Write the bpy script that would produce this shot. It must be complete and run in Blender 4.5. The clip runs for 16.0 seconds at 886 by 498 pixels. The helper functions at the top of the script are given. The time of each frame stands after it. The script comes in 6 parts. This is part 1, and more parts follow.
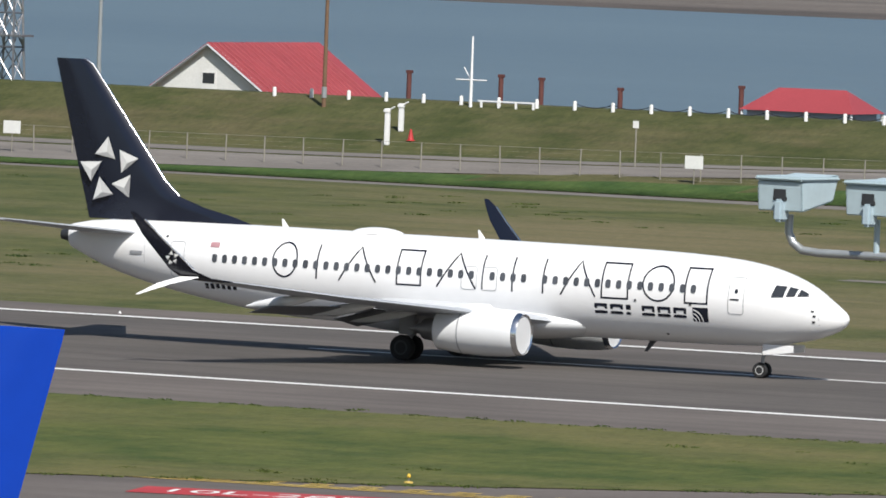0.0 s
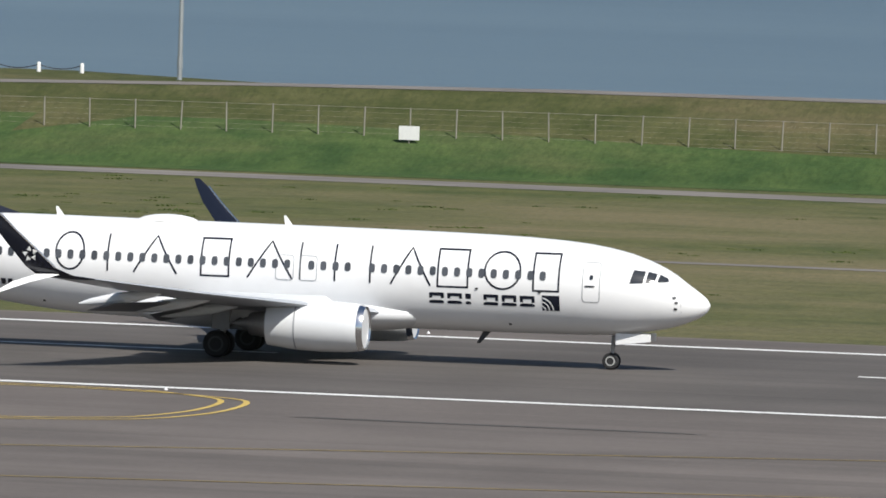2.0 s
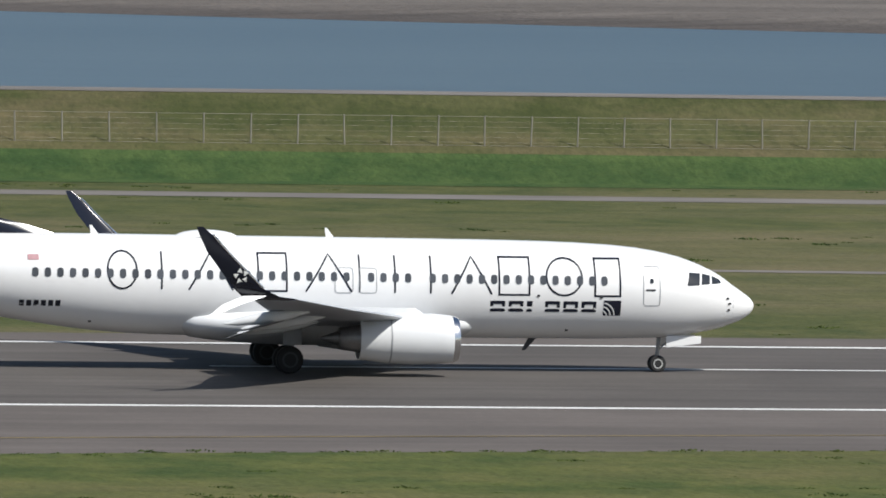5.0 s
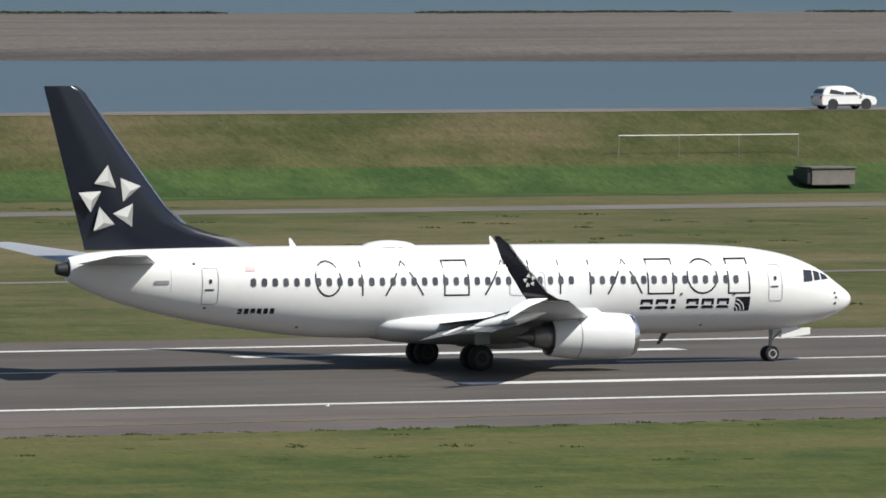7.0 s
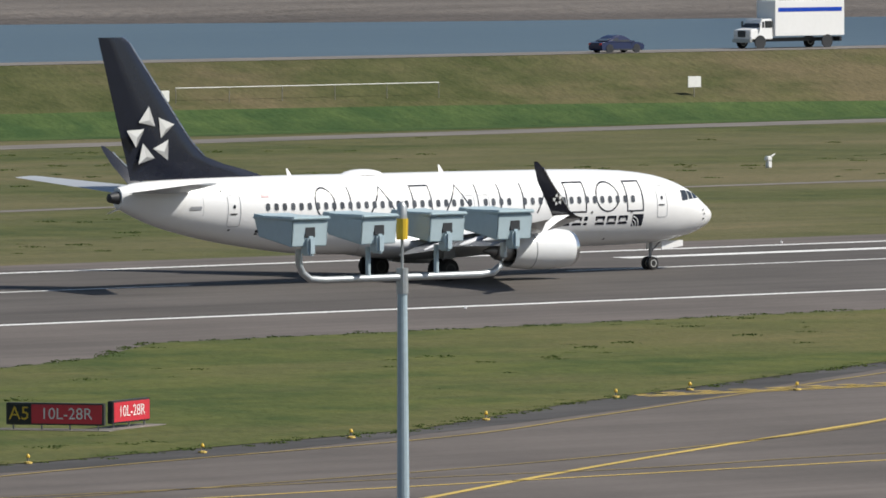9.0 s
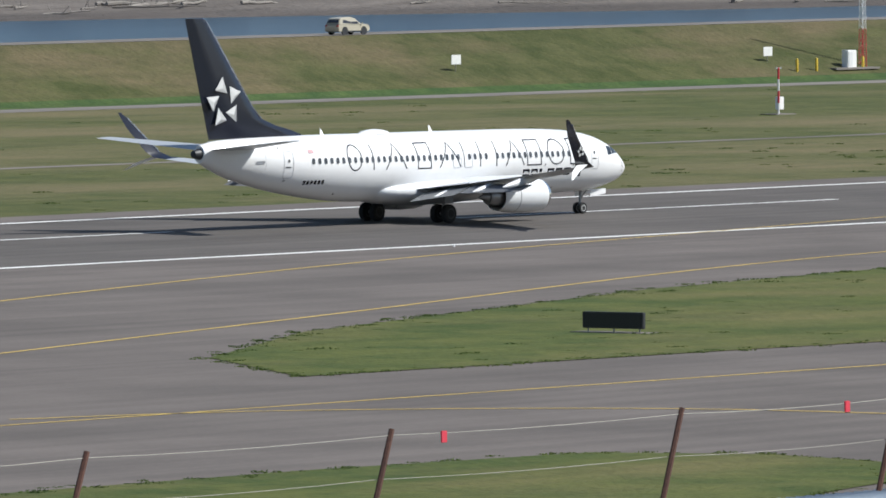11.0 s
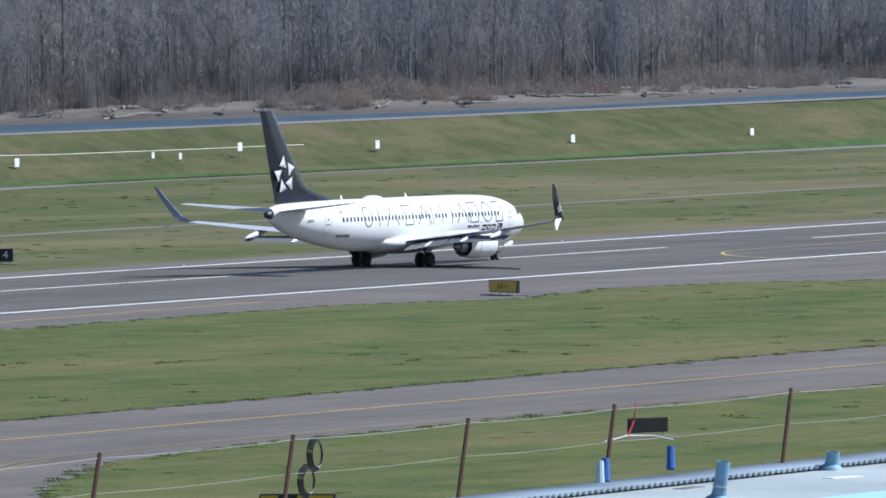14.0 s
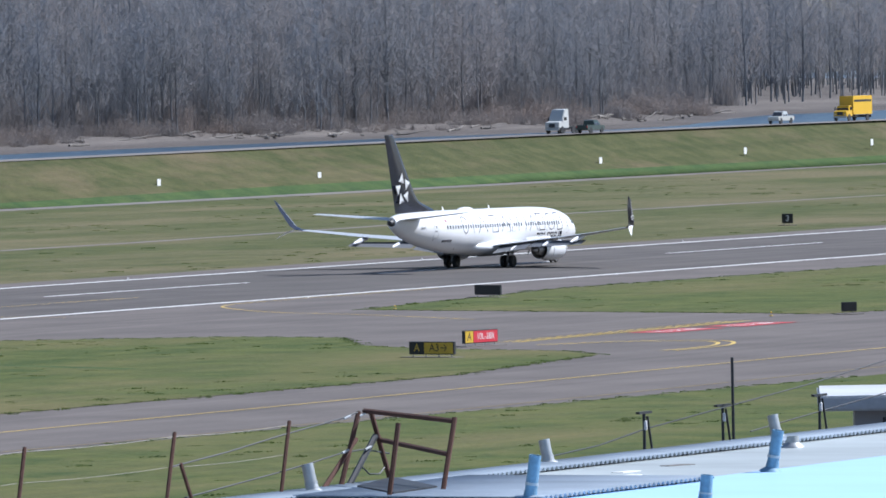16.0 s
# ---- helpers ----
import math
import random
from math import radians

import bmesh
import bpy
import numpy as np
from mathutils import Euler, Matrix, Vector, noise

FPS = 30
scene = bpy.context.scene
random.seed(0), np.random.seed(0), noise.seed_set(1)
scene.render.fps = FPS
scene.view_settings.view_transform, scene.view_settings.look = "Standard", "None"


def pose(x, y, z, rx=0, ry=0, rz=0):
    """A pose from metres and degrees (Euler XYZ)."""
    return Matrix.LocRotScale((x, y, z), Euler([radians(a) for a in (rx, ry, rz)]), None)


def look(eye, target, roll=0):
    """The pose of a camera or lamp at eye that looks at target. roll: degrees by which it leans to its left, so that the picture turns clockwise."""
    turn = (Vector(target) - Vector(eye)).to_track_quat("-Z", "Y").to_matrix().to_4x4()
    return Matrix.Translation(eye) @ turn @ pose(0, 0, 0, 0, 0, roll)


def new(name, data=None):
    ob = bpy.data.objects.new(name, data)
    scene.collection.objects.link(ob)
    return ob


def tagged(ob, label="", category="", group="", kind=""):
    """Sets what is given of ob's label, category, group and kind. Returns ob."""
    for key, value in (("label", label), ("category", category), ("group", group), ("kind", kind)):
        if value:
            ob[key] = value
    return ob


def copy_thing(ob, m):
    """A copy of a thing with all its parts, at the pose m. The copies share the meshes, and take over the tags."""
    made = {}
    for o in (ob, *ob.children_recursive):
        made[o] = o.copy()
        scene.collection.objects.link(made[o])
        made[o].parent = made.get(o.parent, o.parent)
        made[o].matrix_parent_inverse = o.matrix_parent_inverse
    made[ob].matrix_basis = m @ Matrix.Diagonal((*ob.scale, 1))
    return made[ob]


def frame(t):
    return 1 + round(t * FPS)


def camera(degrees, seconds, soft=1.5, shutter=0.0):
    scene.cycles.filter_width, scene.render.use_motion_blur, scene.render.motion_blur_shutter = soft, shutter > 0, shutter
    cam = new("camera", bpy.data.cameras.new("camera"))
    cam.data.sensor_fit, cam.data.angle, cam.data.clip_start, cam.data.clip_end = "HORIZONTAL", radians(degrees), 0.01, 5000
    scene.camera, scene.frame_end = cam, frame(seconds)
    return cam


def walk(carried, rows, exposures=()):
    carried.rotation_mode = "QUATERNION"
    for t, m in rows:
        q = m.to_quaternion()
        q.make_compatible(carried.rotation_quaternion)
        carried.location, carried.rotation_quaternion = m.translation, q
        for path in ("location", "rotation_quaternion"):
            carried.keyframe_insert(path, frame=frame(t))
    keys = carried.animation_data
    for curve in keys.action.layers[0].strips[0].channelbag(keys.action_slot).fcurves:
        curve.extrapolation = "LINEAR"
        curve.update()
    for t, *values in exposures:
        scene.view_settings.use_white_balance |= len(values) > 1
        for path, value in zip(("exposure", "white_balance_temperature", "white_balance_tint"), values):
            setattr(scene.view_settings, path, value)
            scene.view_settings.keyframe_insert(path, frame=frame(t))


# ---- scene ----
# The camera stands on a roof and turns after the airliner: seconds, bearing, tilt, roll in degrees.
EYE = Vector((0.0, 0.0, 21.15))
PATH = [
    (0.0, -25.056, -2.234, 2.137),
    (0.5, -22.238, -2.304, 2.009),
    (1.0, -19.224, -2.368, 1.888),
    (1.5, -15.594, -2.416, 1.822),
    (2.0, -11.770, -2.444, 1.722),
    (2.5, -8.978, -2.488, 1.456),
    (3.0, -5.610, -2.523, 1.384),
    (3.5, -1.817, -2.558, 1.424),
    (4.0, 1.950, -2.5465, 1.30),
    (4.5, 6.212, -2.490, 1.148),
    (7.0, 24.583, -2.191, 0.219),
    (7.5, 27.864, -2.197, 0.036),
    (8.0, 32.110, -2.280, -0.076),
    (8.5, 35.274, -2.314, -0.244),
    (9.0, 37.950, -2.346, -0.232),
    (11.5, 50.125, -2.203, -0.632),
    (12.0, 51.754, -2.068, -0.818),
    (12.5, 54.126, -1.924, -0.756),
    (13.0, 56.096, -1.776, -0.802),
    (13.5, 58.079, -1.657, -1.046),
    (14.0, 59.357, -1.542, -1.034),
    (14.5, 60.507, -1.443, -1.022),
    (15.0, 61.863, -1.381, -1.263),
    (15.5, 62.998, -1.314, -1.397),
    (16.0, 63.980, -1.275, -1.139),
]


def aim(bearing, tilt, roll):
    b, p = radians(bearing), radians(tilt)
    way = Vector((math.sin(b) * math.cos(p), math.cos(b) * math.cos(p), math.sin(p)))
    return look(EYE, EYE + way * 100, roll)


cam = camera(5.3301, 16.0, soft=1.7, shutter=0.0)
# stops, kelvin and tint of the exposure; the later blue cast imitates distance haze
EXPOSURES = [(0.0, 0.25, 6350, 10), (3.0, 0.20, 6300, 9), (4.5, 0.12, 6250, 9), (7.5, 0.12, 6450, 8), (9.0, 0.14, 6450, 9), (11.5, 0.35, 5950, 8), (13.5, 0.39, 5550, 8), (14.5, 0.53, 5500, 10), (16.0, 0.55, 5600, 12)]
walk(cam, [(t, aim(b, p, r)) for t, b, p, r in PATH], EXPOSURES)

# ---- light ----
SUN_AZ, SUN_EL = 137.0, 47.5
world = bpy.data.worlds.new("sky")
scene.world = world
world.use_nodes = True
wn, wl = world.node_tree.nodes, world.node_tree.links
sky = wn.new("ShaderNodeTexSky")
sky.sky_type, sky.sun_disc = "NISHITA", False
sky.sun_elevation, sky.sun_rotation = radians(SUN_EL), radians(SUN_AZ)
wl.new(sky.outputs[0], wn["Background"].inputs[0])
wn["Background"].inputs[1].default_value = 0.074
sun = new("sun", bpy.data.lights.new("sun", "SUN"))
sun.data.energy, sun.data.angle, sun.data.color = 4.95, radians(0.53), (1.0, 0.95, 0.87)
sa, se = radians(SUN_AZ), radians(SUN_EL)
SUN_WAY = Vector((math.sin(sa) * math.cos(se), math.cos(sa) * math.cos(se), math.sin(se)))
sun.matrix_world = look(SUN_WAY * 300 + Vector((200, 300, 0)), Vector((200, 300, 0)))


# ---- materials ----
class Nodes:
    """A short way to wire a material."""

    def __init__(self, name):
        self.m = bpy.data.materials.new(name)
        self.m.use_nodes = True
        self.n, self.l = self.m.node_tree.nodes, self.m.node_tree.links
        self.b = self.n["Principled BSDF"]
        self.co = self.n.new("ShaderNodeTexCoord").outputs["Object"]

    def noise(self, scale, detail=4, stretch=(1, 1, 1), rough=0.55):
        mp = self.n.new("ShaderNodeMapping")
        mp.inputs["Scale"].default_value = stretch
        self.l.new(self.co, mp.inputs[0])
        t = self.n.new("ShaderNodeTexNoise")
        t.inputs["Scale"].default_value, t.inputs["Detail"].default_value = scale, detail
        t.inputs["Roughness"].default_value = rough
        self.l.new(mp.outputs[0], t.inputs[0])
        return t.outputs[0]

    def ramp(self, fac, stops):
        r = self.n.new("ShaderNodeValToRGB")
        e = r.color_ramp.elements
        while len(e) < len(stops):
            e.new(0.5)
        for el, (p, c) in zip(e, stops):
            el.position, el.color = p, (*c, 1) if len(c) == 3 else c
        self.l.new(fac, r.inputs[0])
        return r.outputs[0]

    def mix(self, fac, a, b, mode="MIX"):
        x = self.n.new("ShaderNodeMix")
        x.data_type, x.blend_type = "RGBA", mode
        for k, v in ((0, fac), (6, a), (7, b)):
            if isinstance(v, (int, float)):
                x.inputs[k].default_value = v
            elif isinstance(v, tuple):
                x.inputs[k].default_value = (*v, 1)
            else:
                self.l.new(v, x.inputs[k])
        return x.outputs[2]

    def bump(self, height, strength, distance):
        b = self.n.new("ShaderNodeBump")
        b.inputs["Strength"].default_value, b.inputs["Distance"].default_value = strength, distance
        self.l.new(height, b.inputs["Height"])
        self.l.new(b.outputs[0], self.b.inputs["Normal"])

    def done(self, colour, rough=0.6, metal=0.0, **more):
        for key, v in (("Base Color", colour), ("Roughness", rough), ("Metallic", metal), *more.items()):
            if isinstance(v, (int, float)):
                self.b.inputs[key].default_value = v
            elif isinstance(v, tuple):
                self.b.inputs[key].default_value = (*v, 1)
            else:
                self.l.new(v, self.b.inputs[key])
        return self.m


def plain(name, colour, rough=0.5, metal=0.0, grain=3.0, vary=0.12, bump=0.0, random=0.0):
    """One paint or metal with faint stains at two scales."""
    k = Nodes(name)
    lo = tuple(c * (1 - vary) for c in colour)
    hi = tuple(min(1.0, c * (1 + vary * 0.6)) for c in colour)
    big = k.ramp(k.noise(grain * 0.2, 3), [(0.35, lo), (0.65, hi)])
    col = k.mix(0.5, big, k.ramp(k.noise(grain * 3, 5), [(0.3, lo), (0.7, hi)]))
    if random:
        info = k.n.new("ShaderNodeObjectInfo")
        col = k.mix(0.6, col, k.mix(info.outputs["Random"], tuple(c * (1 - random) for c in colour), tuple(c * (1 + random) for c in colour)))
    if bump:
        k.bump(k.noise(grain * 8, 4), bump, 0.02)
    return k.done(col, rough, metal)


def grass_material(name, dark, mid, dry, patch=0.03, dry_from=0.52):
    """Mown turf: broad dry areas, darker clumps, and tufts a hand wide."""
    k = Nodes(name)
    wide = k.noise(patch * 1.6, 7, (0.5, 0.8, 1), 0.66)
    bands = k.noise(0.5, 4, (0.02, 1.0, 1), 0.6)
    clump = k.noise(0.3, 7, (0.7, 0.5, 1), 0.68)
    tuft = k.noise(1.0, 5, (2.4, 0.8, 1), 0.62)
    blade = k.noise(1.0, 3, (9.0, 2.2, 1), 0.6)
    green = k.ramp(clump, [(0.38, dark), (0.60, mid)])
    col = k.mix(k.ramp(wide, [(dry_from - 0.03, (0, 0, 0)), (dry_from + 0.16, (1, 1, 1))]), green, dry)
    col = k.mix(0.5, col, k.ramp(bands, [(0.34, (0.78, 0.82, 0.76)), (0.66, (1.18, 1.14, 1.1))]), "MULTIPLY")
    col = k.mix(0.8, col, k.ramp(tuft, [(0.3, (0.7, 0.74, 0.68)), (0.5, (1.0, 1.0, 1.0)), (0.72, (1.22, 1.18, 1.14))]), "MULTIPLY")
    col = k.mix(0.4, col, k.ramp(blade, [(0.3, (0.6, 0.6, 0.6)), (0.7, (1.3, 1.3, 1.3))]), "MULTIPLY")
    k.bump(k.noise(2.2, 5), 0.5, 0.25)
    return k.done(col, 0.9, **{"Specular IOR Level": 0.15})


def paving_material(name, base, streak=0.25, along=True):
    k = Nodes(name)
    lo, hi = tuple(c * (1 - streak) for c in base), tuple(c * (1 + streak) for c in base)
    st = (0.012, 0.9, 1) if along else (0.3, 0.3, 1)
    lanes = k.ramp(k.noise(0.55, 4, st), [(0.32, lo), (0.68, hi)])
    blots = k.ramp(k.noise(0.09, 5), [(0.35, (0.82, 0.82, 0.82)), (0.65, (1.1, 1.1, 1.1))])
    col = k.mix(1.0, lanes, blots, "MULTIPLY")
    col = k.mix(0.5, col, k.ramp(k.noise(3.0, 6), [(0.3, (0.8, 0.8, 0.8)), (0.7, (1.15, 1.15, 1.15))]), "MULTIPLY")
    k.bump(k.noise(14, 3), 0.2, 0.02)
    return k.done(col, 0.85, **{"Specular IOR Level": 0.3})


M = {}
M["grass"] = grass_material("mown grass", (0.050, 0.073, 0.021), (0.094, 0.105, 0.032), (0.124, 0.113, 0.049), 0.03, 0.50)
M["grass_far"] = grass_material("lush grass", (0.036, 0.068, 0.022), (0.06, 0.094, 0.030), (0.095, 0.10, 0.044), 0.02, 0.58)
M["field"] = grass_material("rough dry field grass", (0.052, 0.068, 0.024), (0.094, 0.098, 0.038), (0.138, 0.120, 0.066), 0.02, 0.465)
M["levee"] = grass_material("dry bank grass", (0.050, 0.060, 0.020), (0.082, 0.085, 0.035), (0.120, 0.099, 0.055), 0.05, 0.50)
M["runway"] = paving_material("runway asphalt", (0.092, 0.082, 0.075), 0.16)
M["shoulder"] = paving_material("shoulder asphalt", (0.120, 0.104, 0.094), 0.13)
M["taxiway"] = paving_material("taxiway asphalt", (0.125, 0.110, 0.101), 0.16)
M["track"] = paving_material("service road", (0.17, 0.155, 0.14), 0.2)
M["white_mark"] = plain("white marking paint", (0.72, 0.72, 0.70), 0.7, grain=1.0, vary=0.2)
M["yellow_mark"] = plain("yellow marking paint", (0.52, 0.37, 0.09), 0.7, grain=1.0, vary=0.25)
M["yellow_worn"] = plain("worn yellow paint", (0.26, 0.19, 0.06), 0.75, grain=1.0, vary=0.3)
M["red_mark"] = plain("red marking paint", (0.38, 0.03, 0.035), 0.7, grain=1.0, vary=0.2)
M["black_mark"] = plain("black marking paint", (0.02, 0.02, 0.02), 0.7, grain=1.0, vary=0.2)
M["white"] = plain("white gloss paint", (0.80, 0.80, 0.80), 0.22, grain=0.6, vary=0.04)
M["belly"] = plain("pale grey gloss paint", (0.70, 0.71, 0.72), 0.25, grain=0.6, vary=0.06)
M["navy"] = plain("dark navy gloss paint", (0.010, 0.013, 0.024), 0.22, grain=0.6, vary=0.1)
M["wing_grey"] = plain("grey wing paint", (0.38, 0.40, 0.43), 0.35, grain=0.8, vary=0.1)
M["bare"] = plain("polished metal", (0.75, 0.76, 0.78), 0.18, 1.0, grain=1.5, vary=0.08)
M["steel"] = plain("dull steel", (0.30, 0.30, 0.31), 0.42, 0.8, grain=3, vary=0.2)
M["rubber"] = plain("black rubber", (0.018, 0.018, 0.019), 0.8, grain=5, vary=0.3)
M["dark"] = plain("dark grey paint", (0.03, 0.032, 0.036), 0.5, grain=2, vary=0.2)
M["line"] = plain("grey outline paint", (0.30, 0.31, 0.33), 0.5, grain=2, vary=0.1)
M["star_light"] = plain("light silver paint", (0.62, 0.62, 0.60), 0.4, grain=2, vary=0.05)
M["star_dark"] = plain("shaded silver paint", (0.26, 0.26, 0.26), 0.4, grain=2, vary=0.05)
M["star_mid"] = plain("middle silver paint", (0.44, 0.44, 0.43), 0.4, grain=2, vary=0.05)
M["red"] = plain("red paint", (0.42, 0.03, 0.03), 0.45, grain=2, vary=0.15)
M["blue"] = plain("deep blue gloss paint", (0.004, 0.05, 0.42), 0.25, grain=0.6, vary=0.08)


def glass_material():
    k = Nodes("dark window glass")
    return k.done((0.03, 0.034, 0.04), 0.1, **{"Specular IOR Level": 0.7})


def water_material():
    k = Nodes("river water")
    col = k.ramp(k.noise(0.004, 4, (0.3, 1, 1)), [(0.35, (0.034, 0.062, 0.096)), (0.65, (0.054, 0.086, 0.118))])
    col = k.mix(0.6, col, k.ramp(k.noise(0.05, 6, (0.12, 1, 1), 0.65), [(0.3, (0.72, 0.76, 0.8)), (0.7, (1.22, 1.18, 1.12))]), "MULTIPLY")
    k.bump(k.noise(0.35, 4, (0.35, 1, 1)), 0.6, 0.25)
    return k.done(col, 0.28, **{"Specular IOR Level": 0.2})


M["glass"] = glass_material()
M["cabin_glass"] = plain("shaded cabin window", (0.075, 0.08, 0.09), 0.2, grain=6, vary=0.3, random=0.35)
# Flap grey darkened: the shade under the wing is put into the colour.
M["flap_shade"] = plain("shaded flap paint", (0.15, 0.155, 0.165), 0.5, grain=1, vary=0.15)
M["water"] = water_material()


# ---- mesh helpers ----
def part(name, bm, material, parent=None, label=""):
    """Links a bmesh as one mesh object."""
    me = bpy.data.meshes.new(name)
    bm.to_mesh(me)
    bm.free()
    me.materials.append(material)
    ob = new(name, me)
    if parent:
        ob.parent = parent
    return tagged(ob, label)


def empty(name, m=None, **tags):
    ob = new(name)
    ob.empty_display_size = 0.5
    if m:
        ob.matrix_basis = m
    return tagged(ob, **tags)


def smooth(bm, sharp=40):
    for f in bm.faces:
        f.smooth = True
    for e in bm.edges:
        if len(e.link_faces) == 2 and e.calc_face_angle(0) > radians(sharp):
            e.smooth = False
    return bm


def box(bm, x0, x1, y0, y1, z0, z1, bevel=0.0):
    r = bmesh.ops.create_cube(bm, size=1.0, matrix=Matrix.LocRotScale(((x0 + x1) / 2, (y0 + y1) / 2, (z0 + z1) / 2), None, (abs(x1 - x0), abs(y1 - y0), abs(z1 - z0))))
    if bevel:
        bmesh.ops.bevel(bm, geom=list({e for v in r["verts"] for e in v.link_edges}), offset=bevel, segments=2, affect="EDGES")
    return bm


def boxed(x0, x1, y0, y1, z0, z1, bevel=0.0):
    return box(bmesh.new(), x0, x1, y0, y1, z0, z1, bevel)


def rod(bm, a, b, r0, r1=None, n=8, cap=True):
    a, b = Vector(a), Vector(b)
    d = b - a
    m = Matrix.Translation((a + b) / 2) @ d.to_track_quat("Z", "Y").to_matrix().to_4x4()
    bmesh.ops.create_cone(bm, segments=n, radius1=r0, radius2=r0 if r1 is None else r1, depth=d.length, cap_ends=cap, matrix=m)
    return bm


def loft(bm, rings, closed=True, cap=True):
    """Skins rings of equal length."""
    vs = [[bm.verts.new(p) for p in ring] for ring in rings]
    n = len(vs[0])
    for a, b in zip(vs, vs[1:]):
        for i in range(n if closed else n - 1):
            q = (a[i], a[(i + 1) % n], b[(i + 1) % n], b[i])
            bm.faces.new(q)
    if cap and closed:
        bm.faces.new(vs[0][::-1])
        bm.faces.new(vs[-1])
    bmesh.ops.remove_doubles(bm, verts=bm.verts, dist=1e-4)
    bmesh.ops.recalc_face_normals(bm, faces=bm.faces)
    return bm


def turned(profile, n=24, axis="x"):
    """A body of revolution from (along, radius) pairs."""
    rings = []
    for s, r in profile:
        ring = []
        for i in range(n):
            a = 2 * math.pi * i / n
            c, d = r * math.cos(a), r * math.sin(a)
            ring.append({"x": (s, c, d), "y": (c, s, d), "z": (c, d, s)}[axis])
        rings.append(ring)
    return smooth(loft(bmesh.new(), rings), 35)


def tube(points, r, n=8):
    """A round tube along a line of points."""
    pts = [Vector(p) for p in points]
    rings, up = [], Vector((0, 0, 1))
    for i, p in enumerate(pts):
        d = (pts[min(i + 1, len(pts) - 1)] - pts[max(i - 1, 0)]).normalized()
        ref = up if abs(d.z) < 0.95 else Vector((1, 0, 0))
        u = d.cross(ref).normalized()
        w = u.cross(d)
        rings.append([p + (u * math.cos(2 * math.pi * k / n) + w * math.sin(2 * math.pi * k / n)) * r for k in range(n)])
    return smooth(loft(bmesh.new(), rings), 60)


def interp(table, s):
    """Smooth columns between the rows of a table keyed by its first column."""
    if s <= table[0][0]:
        return table[0][1:]
    for i in range(len(table) - 1):
        a, b = table[i], table[i + 1]
        if s <= b[0]:
            t = (s - a[0]) / (b[0] - a[0])
            p, q = table[max(i - 1, 0)], table[min(i + 2, len(table) - 1)]
            out = []
            for k in range(1, len(a)):
                h = b[0] - a[0]
                m0 = (b[k] - p[k]) / (b[0] - p[0]) * h
                m1 = (q[k] - a[k]) / (q[0] - a[0]) * h
                out.append((2 * t**3 - 3 * t * t + 1) * a[k] + (t**3 - 2 * t * t + t) * m0 + (-2 * t**3 + 3 * t * t) * b[k] + (t**3 - t * t) * m1)
            return tuple(out)
    return table[-1][1:]


# ---- the ground ----
RUN_Y, RUN_W = 376.1, 22.3


def sheet(name, xs, rows, material, parent=None):
    """A sheet over stations along x; rows gives (y, z) across at each x."""
    bm = bmesh.new()
    grid = [[bm.verts.new((x, y, z)) for y, z in rows(x)] for x in xs]
    for a, b in zip(grid, grid[1:]):
        for i in range(len(a) - 1):
            bm.faces.new((a[i], b[i], b[i + 1], a[i + 1]))
    for f in bm.faces:
        f.smooth = True
    return part(name, bm, material, parent)


def flat(name, corners, z, material, parent=None):
    bm = bmesh.new()
    bm.faces.new([bm.verts.new((x, y, z)) for x, y in corners])
    bmesh.ops.recalc_face_normals(bm, faces=bm.faces)
    if bm.faces[:][0].normal.z < 0:
        bmesh.ops.reverse_faces(bm, faces=bm.faces)
    return part(name, bm, material, parent)


def strip(name, line, width, z, material, parent=None):
    """A painted or paved band along a line of (x, y) points."""
    bm = bmesh.new()
    pts = [Vector((x, y, 0)) for x, y in line]
    pairs = []
    for i, p in enumerate(pts):
        d = (pts[min(i + 1, len(pts) - 1)] - pts[max(i - 1, 0)]).normalized()
        n = Vector((-d.y, d.x, 0)) * width / 2
        pairs.append((bm.verts.new((p + n).to_tuple()[:2] + (z,)), bm.verts.new((p - n).to_tuple()[:2] + (z,))))
    for (a, b), (c, d) in zip(pairs, pairs[1:]):
        bm.faces.new((a, b, d, c))
    bmesh.ops.recalc_face_normals(bm, faces=bm.faces)
    if bm.faces[:][0].normal.z < 0:
        bmesh.ops.reverse_faces(bm, faces=bm.faces)
    return part(name, bm, material, parent)


def ramp_up(x, a, b):
    t = min(1, max(0, (x - a) / (b - a)))
    return t * t * (3 - 2 * t)


LEVEE_Z = 5.1


def road_z(x):
    """The river road climbs from the lower ground on to the levee."""
    return 1.0 + (LEVEE_Z - 1.0) * ramp_up(x, -312, -107) + 0.35 * ramp_up(x, 560, 850) + 0.85 * ramp_up(x, 950, 1400)


XS = [-3000, -1500, -900] + list(range(-700, 2700, 20)) + [3200, 4500]
STRUCT = dict(kind="structure")


def ground_rows(x):
    rz = road_z(x)
    w = ramp_up(x, -160, -100)
    crest = 4.6 * (1 - w) + 3.2 * w
    return [(-3000, 0), (-300, 0), (100, 0), (300, 0), (470, 0), (560, 0), (590, 0), (591.5, 0.02), (607 - 5 * (LEVEE_Z - rz) / 4, rz), (617, rz), (619.5, rz + 0.02 - 0.3 * w), (635, crest), (640, crest - 0.8 * w), (652, 0.4), (665, -1.5), (1000, -3.0), (5000, -3.0)]


tagged(sheet("ground", XS, ground_rows, M["field"]), "wide airfield grass in green and dry brown patches", "ground", **STRUCT)


def levee_rows(x):
    return [(y, z + 0.03) for y, z in ground_rows(x)[7:14]]


def ground_z(x, y):
    r = ground_rows(x)
    return float(np.interp(y, [q[0] for q in r], [q[1] for q in r]))


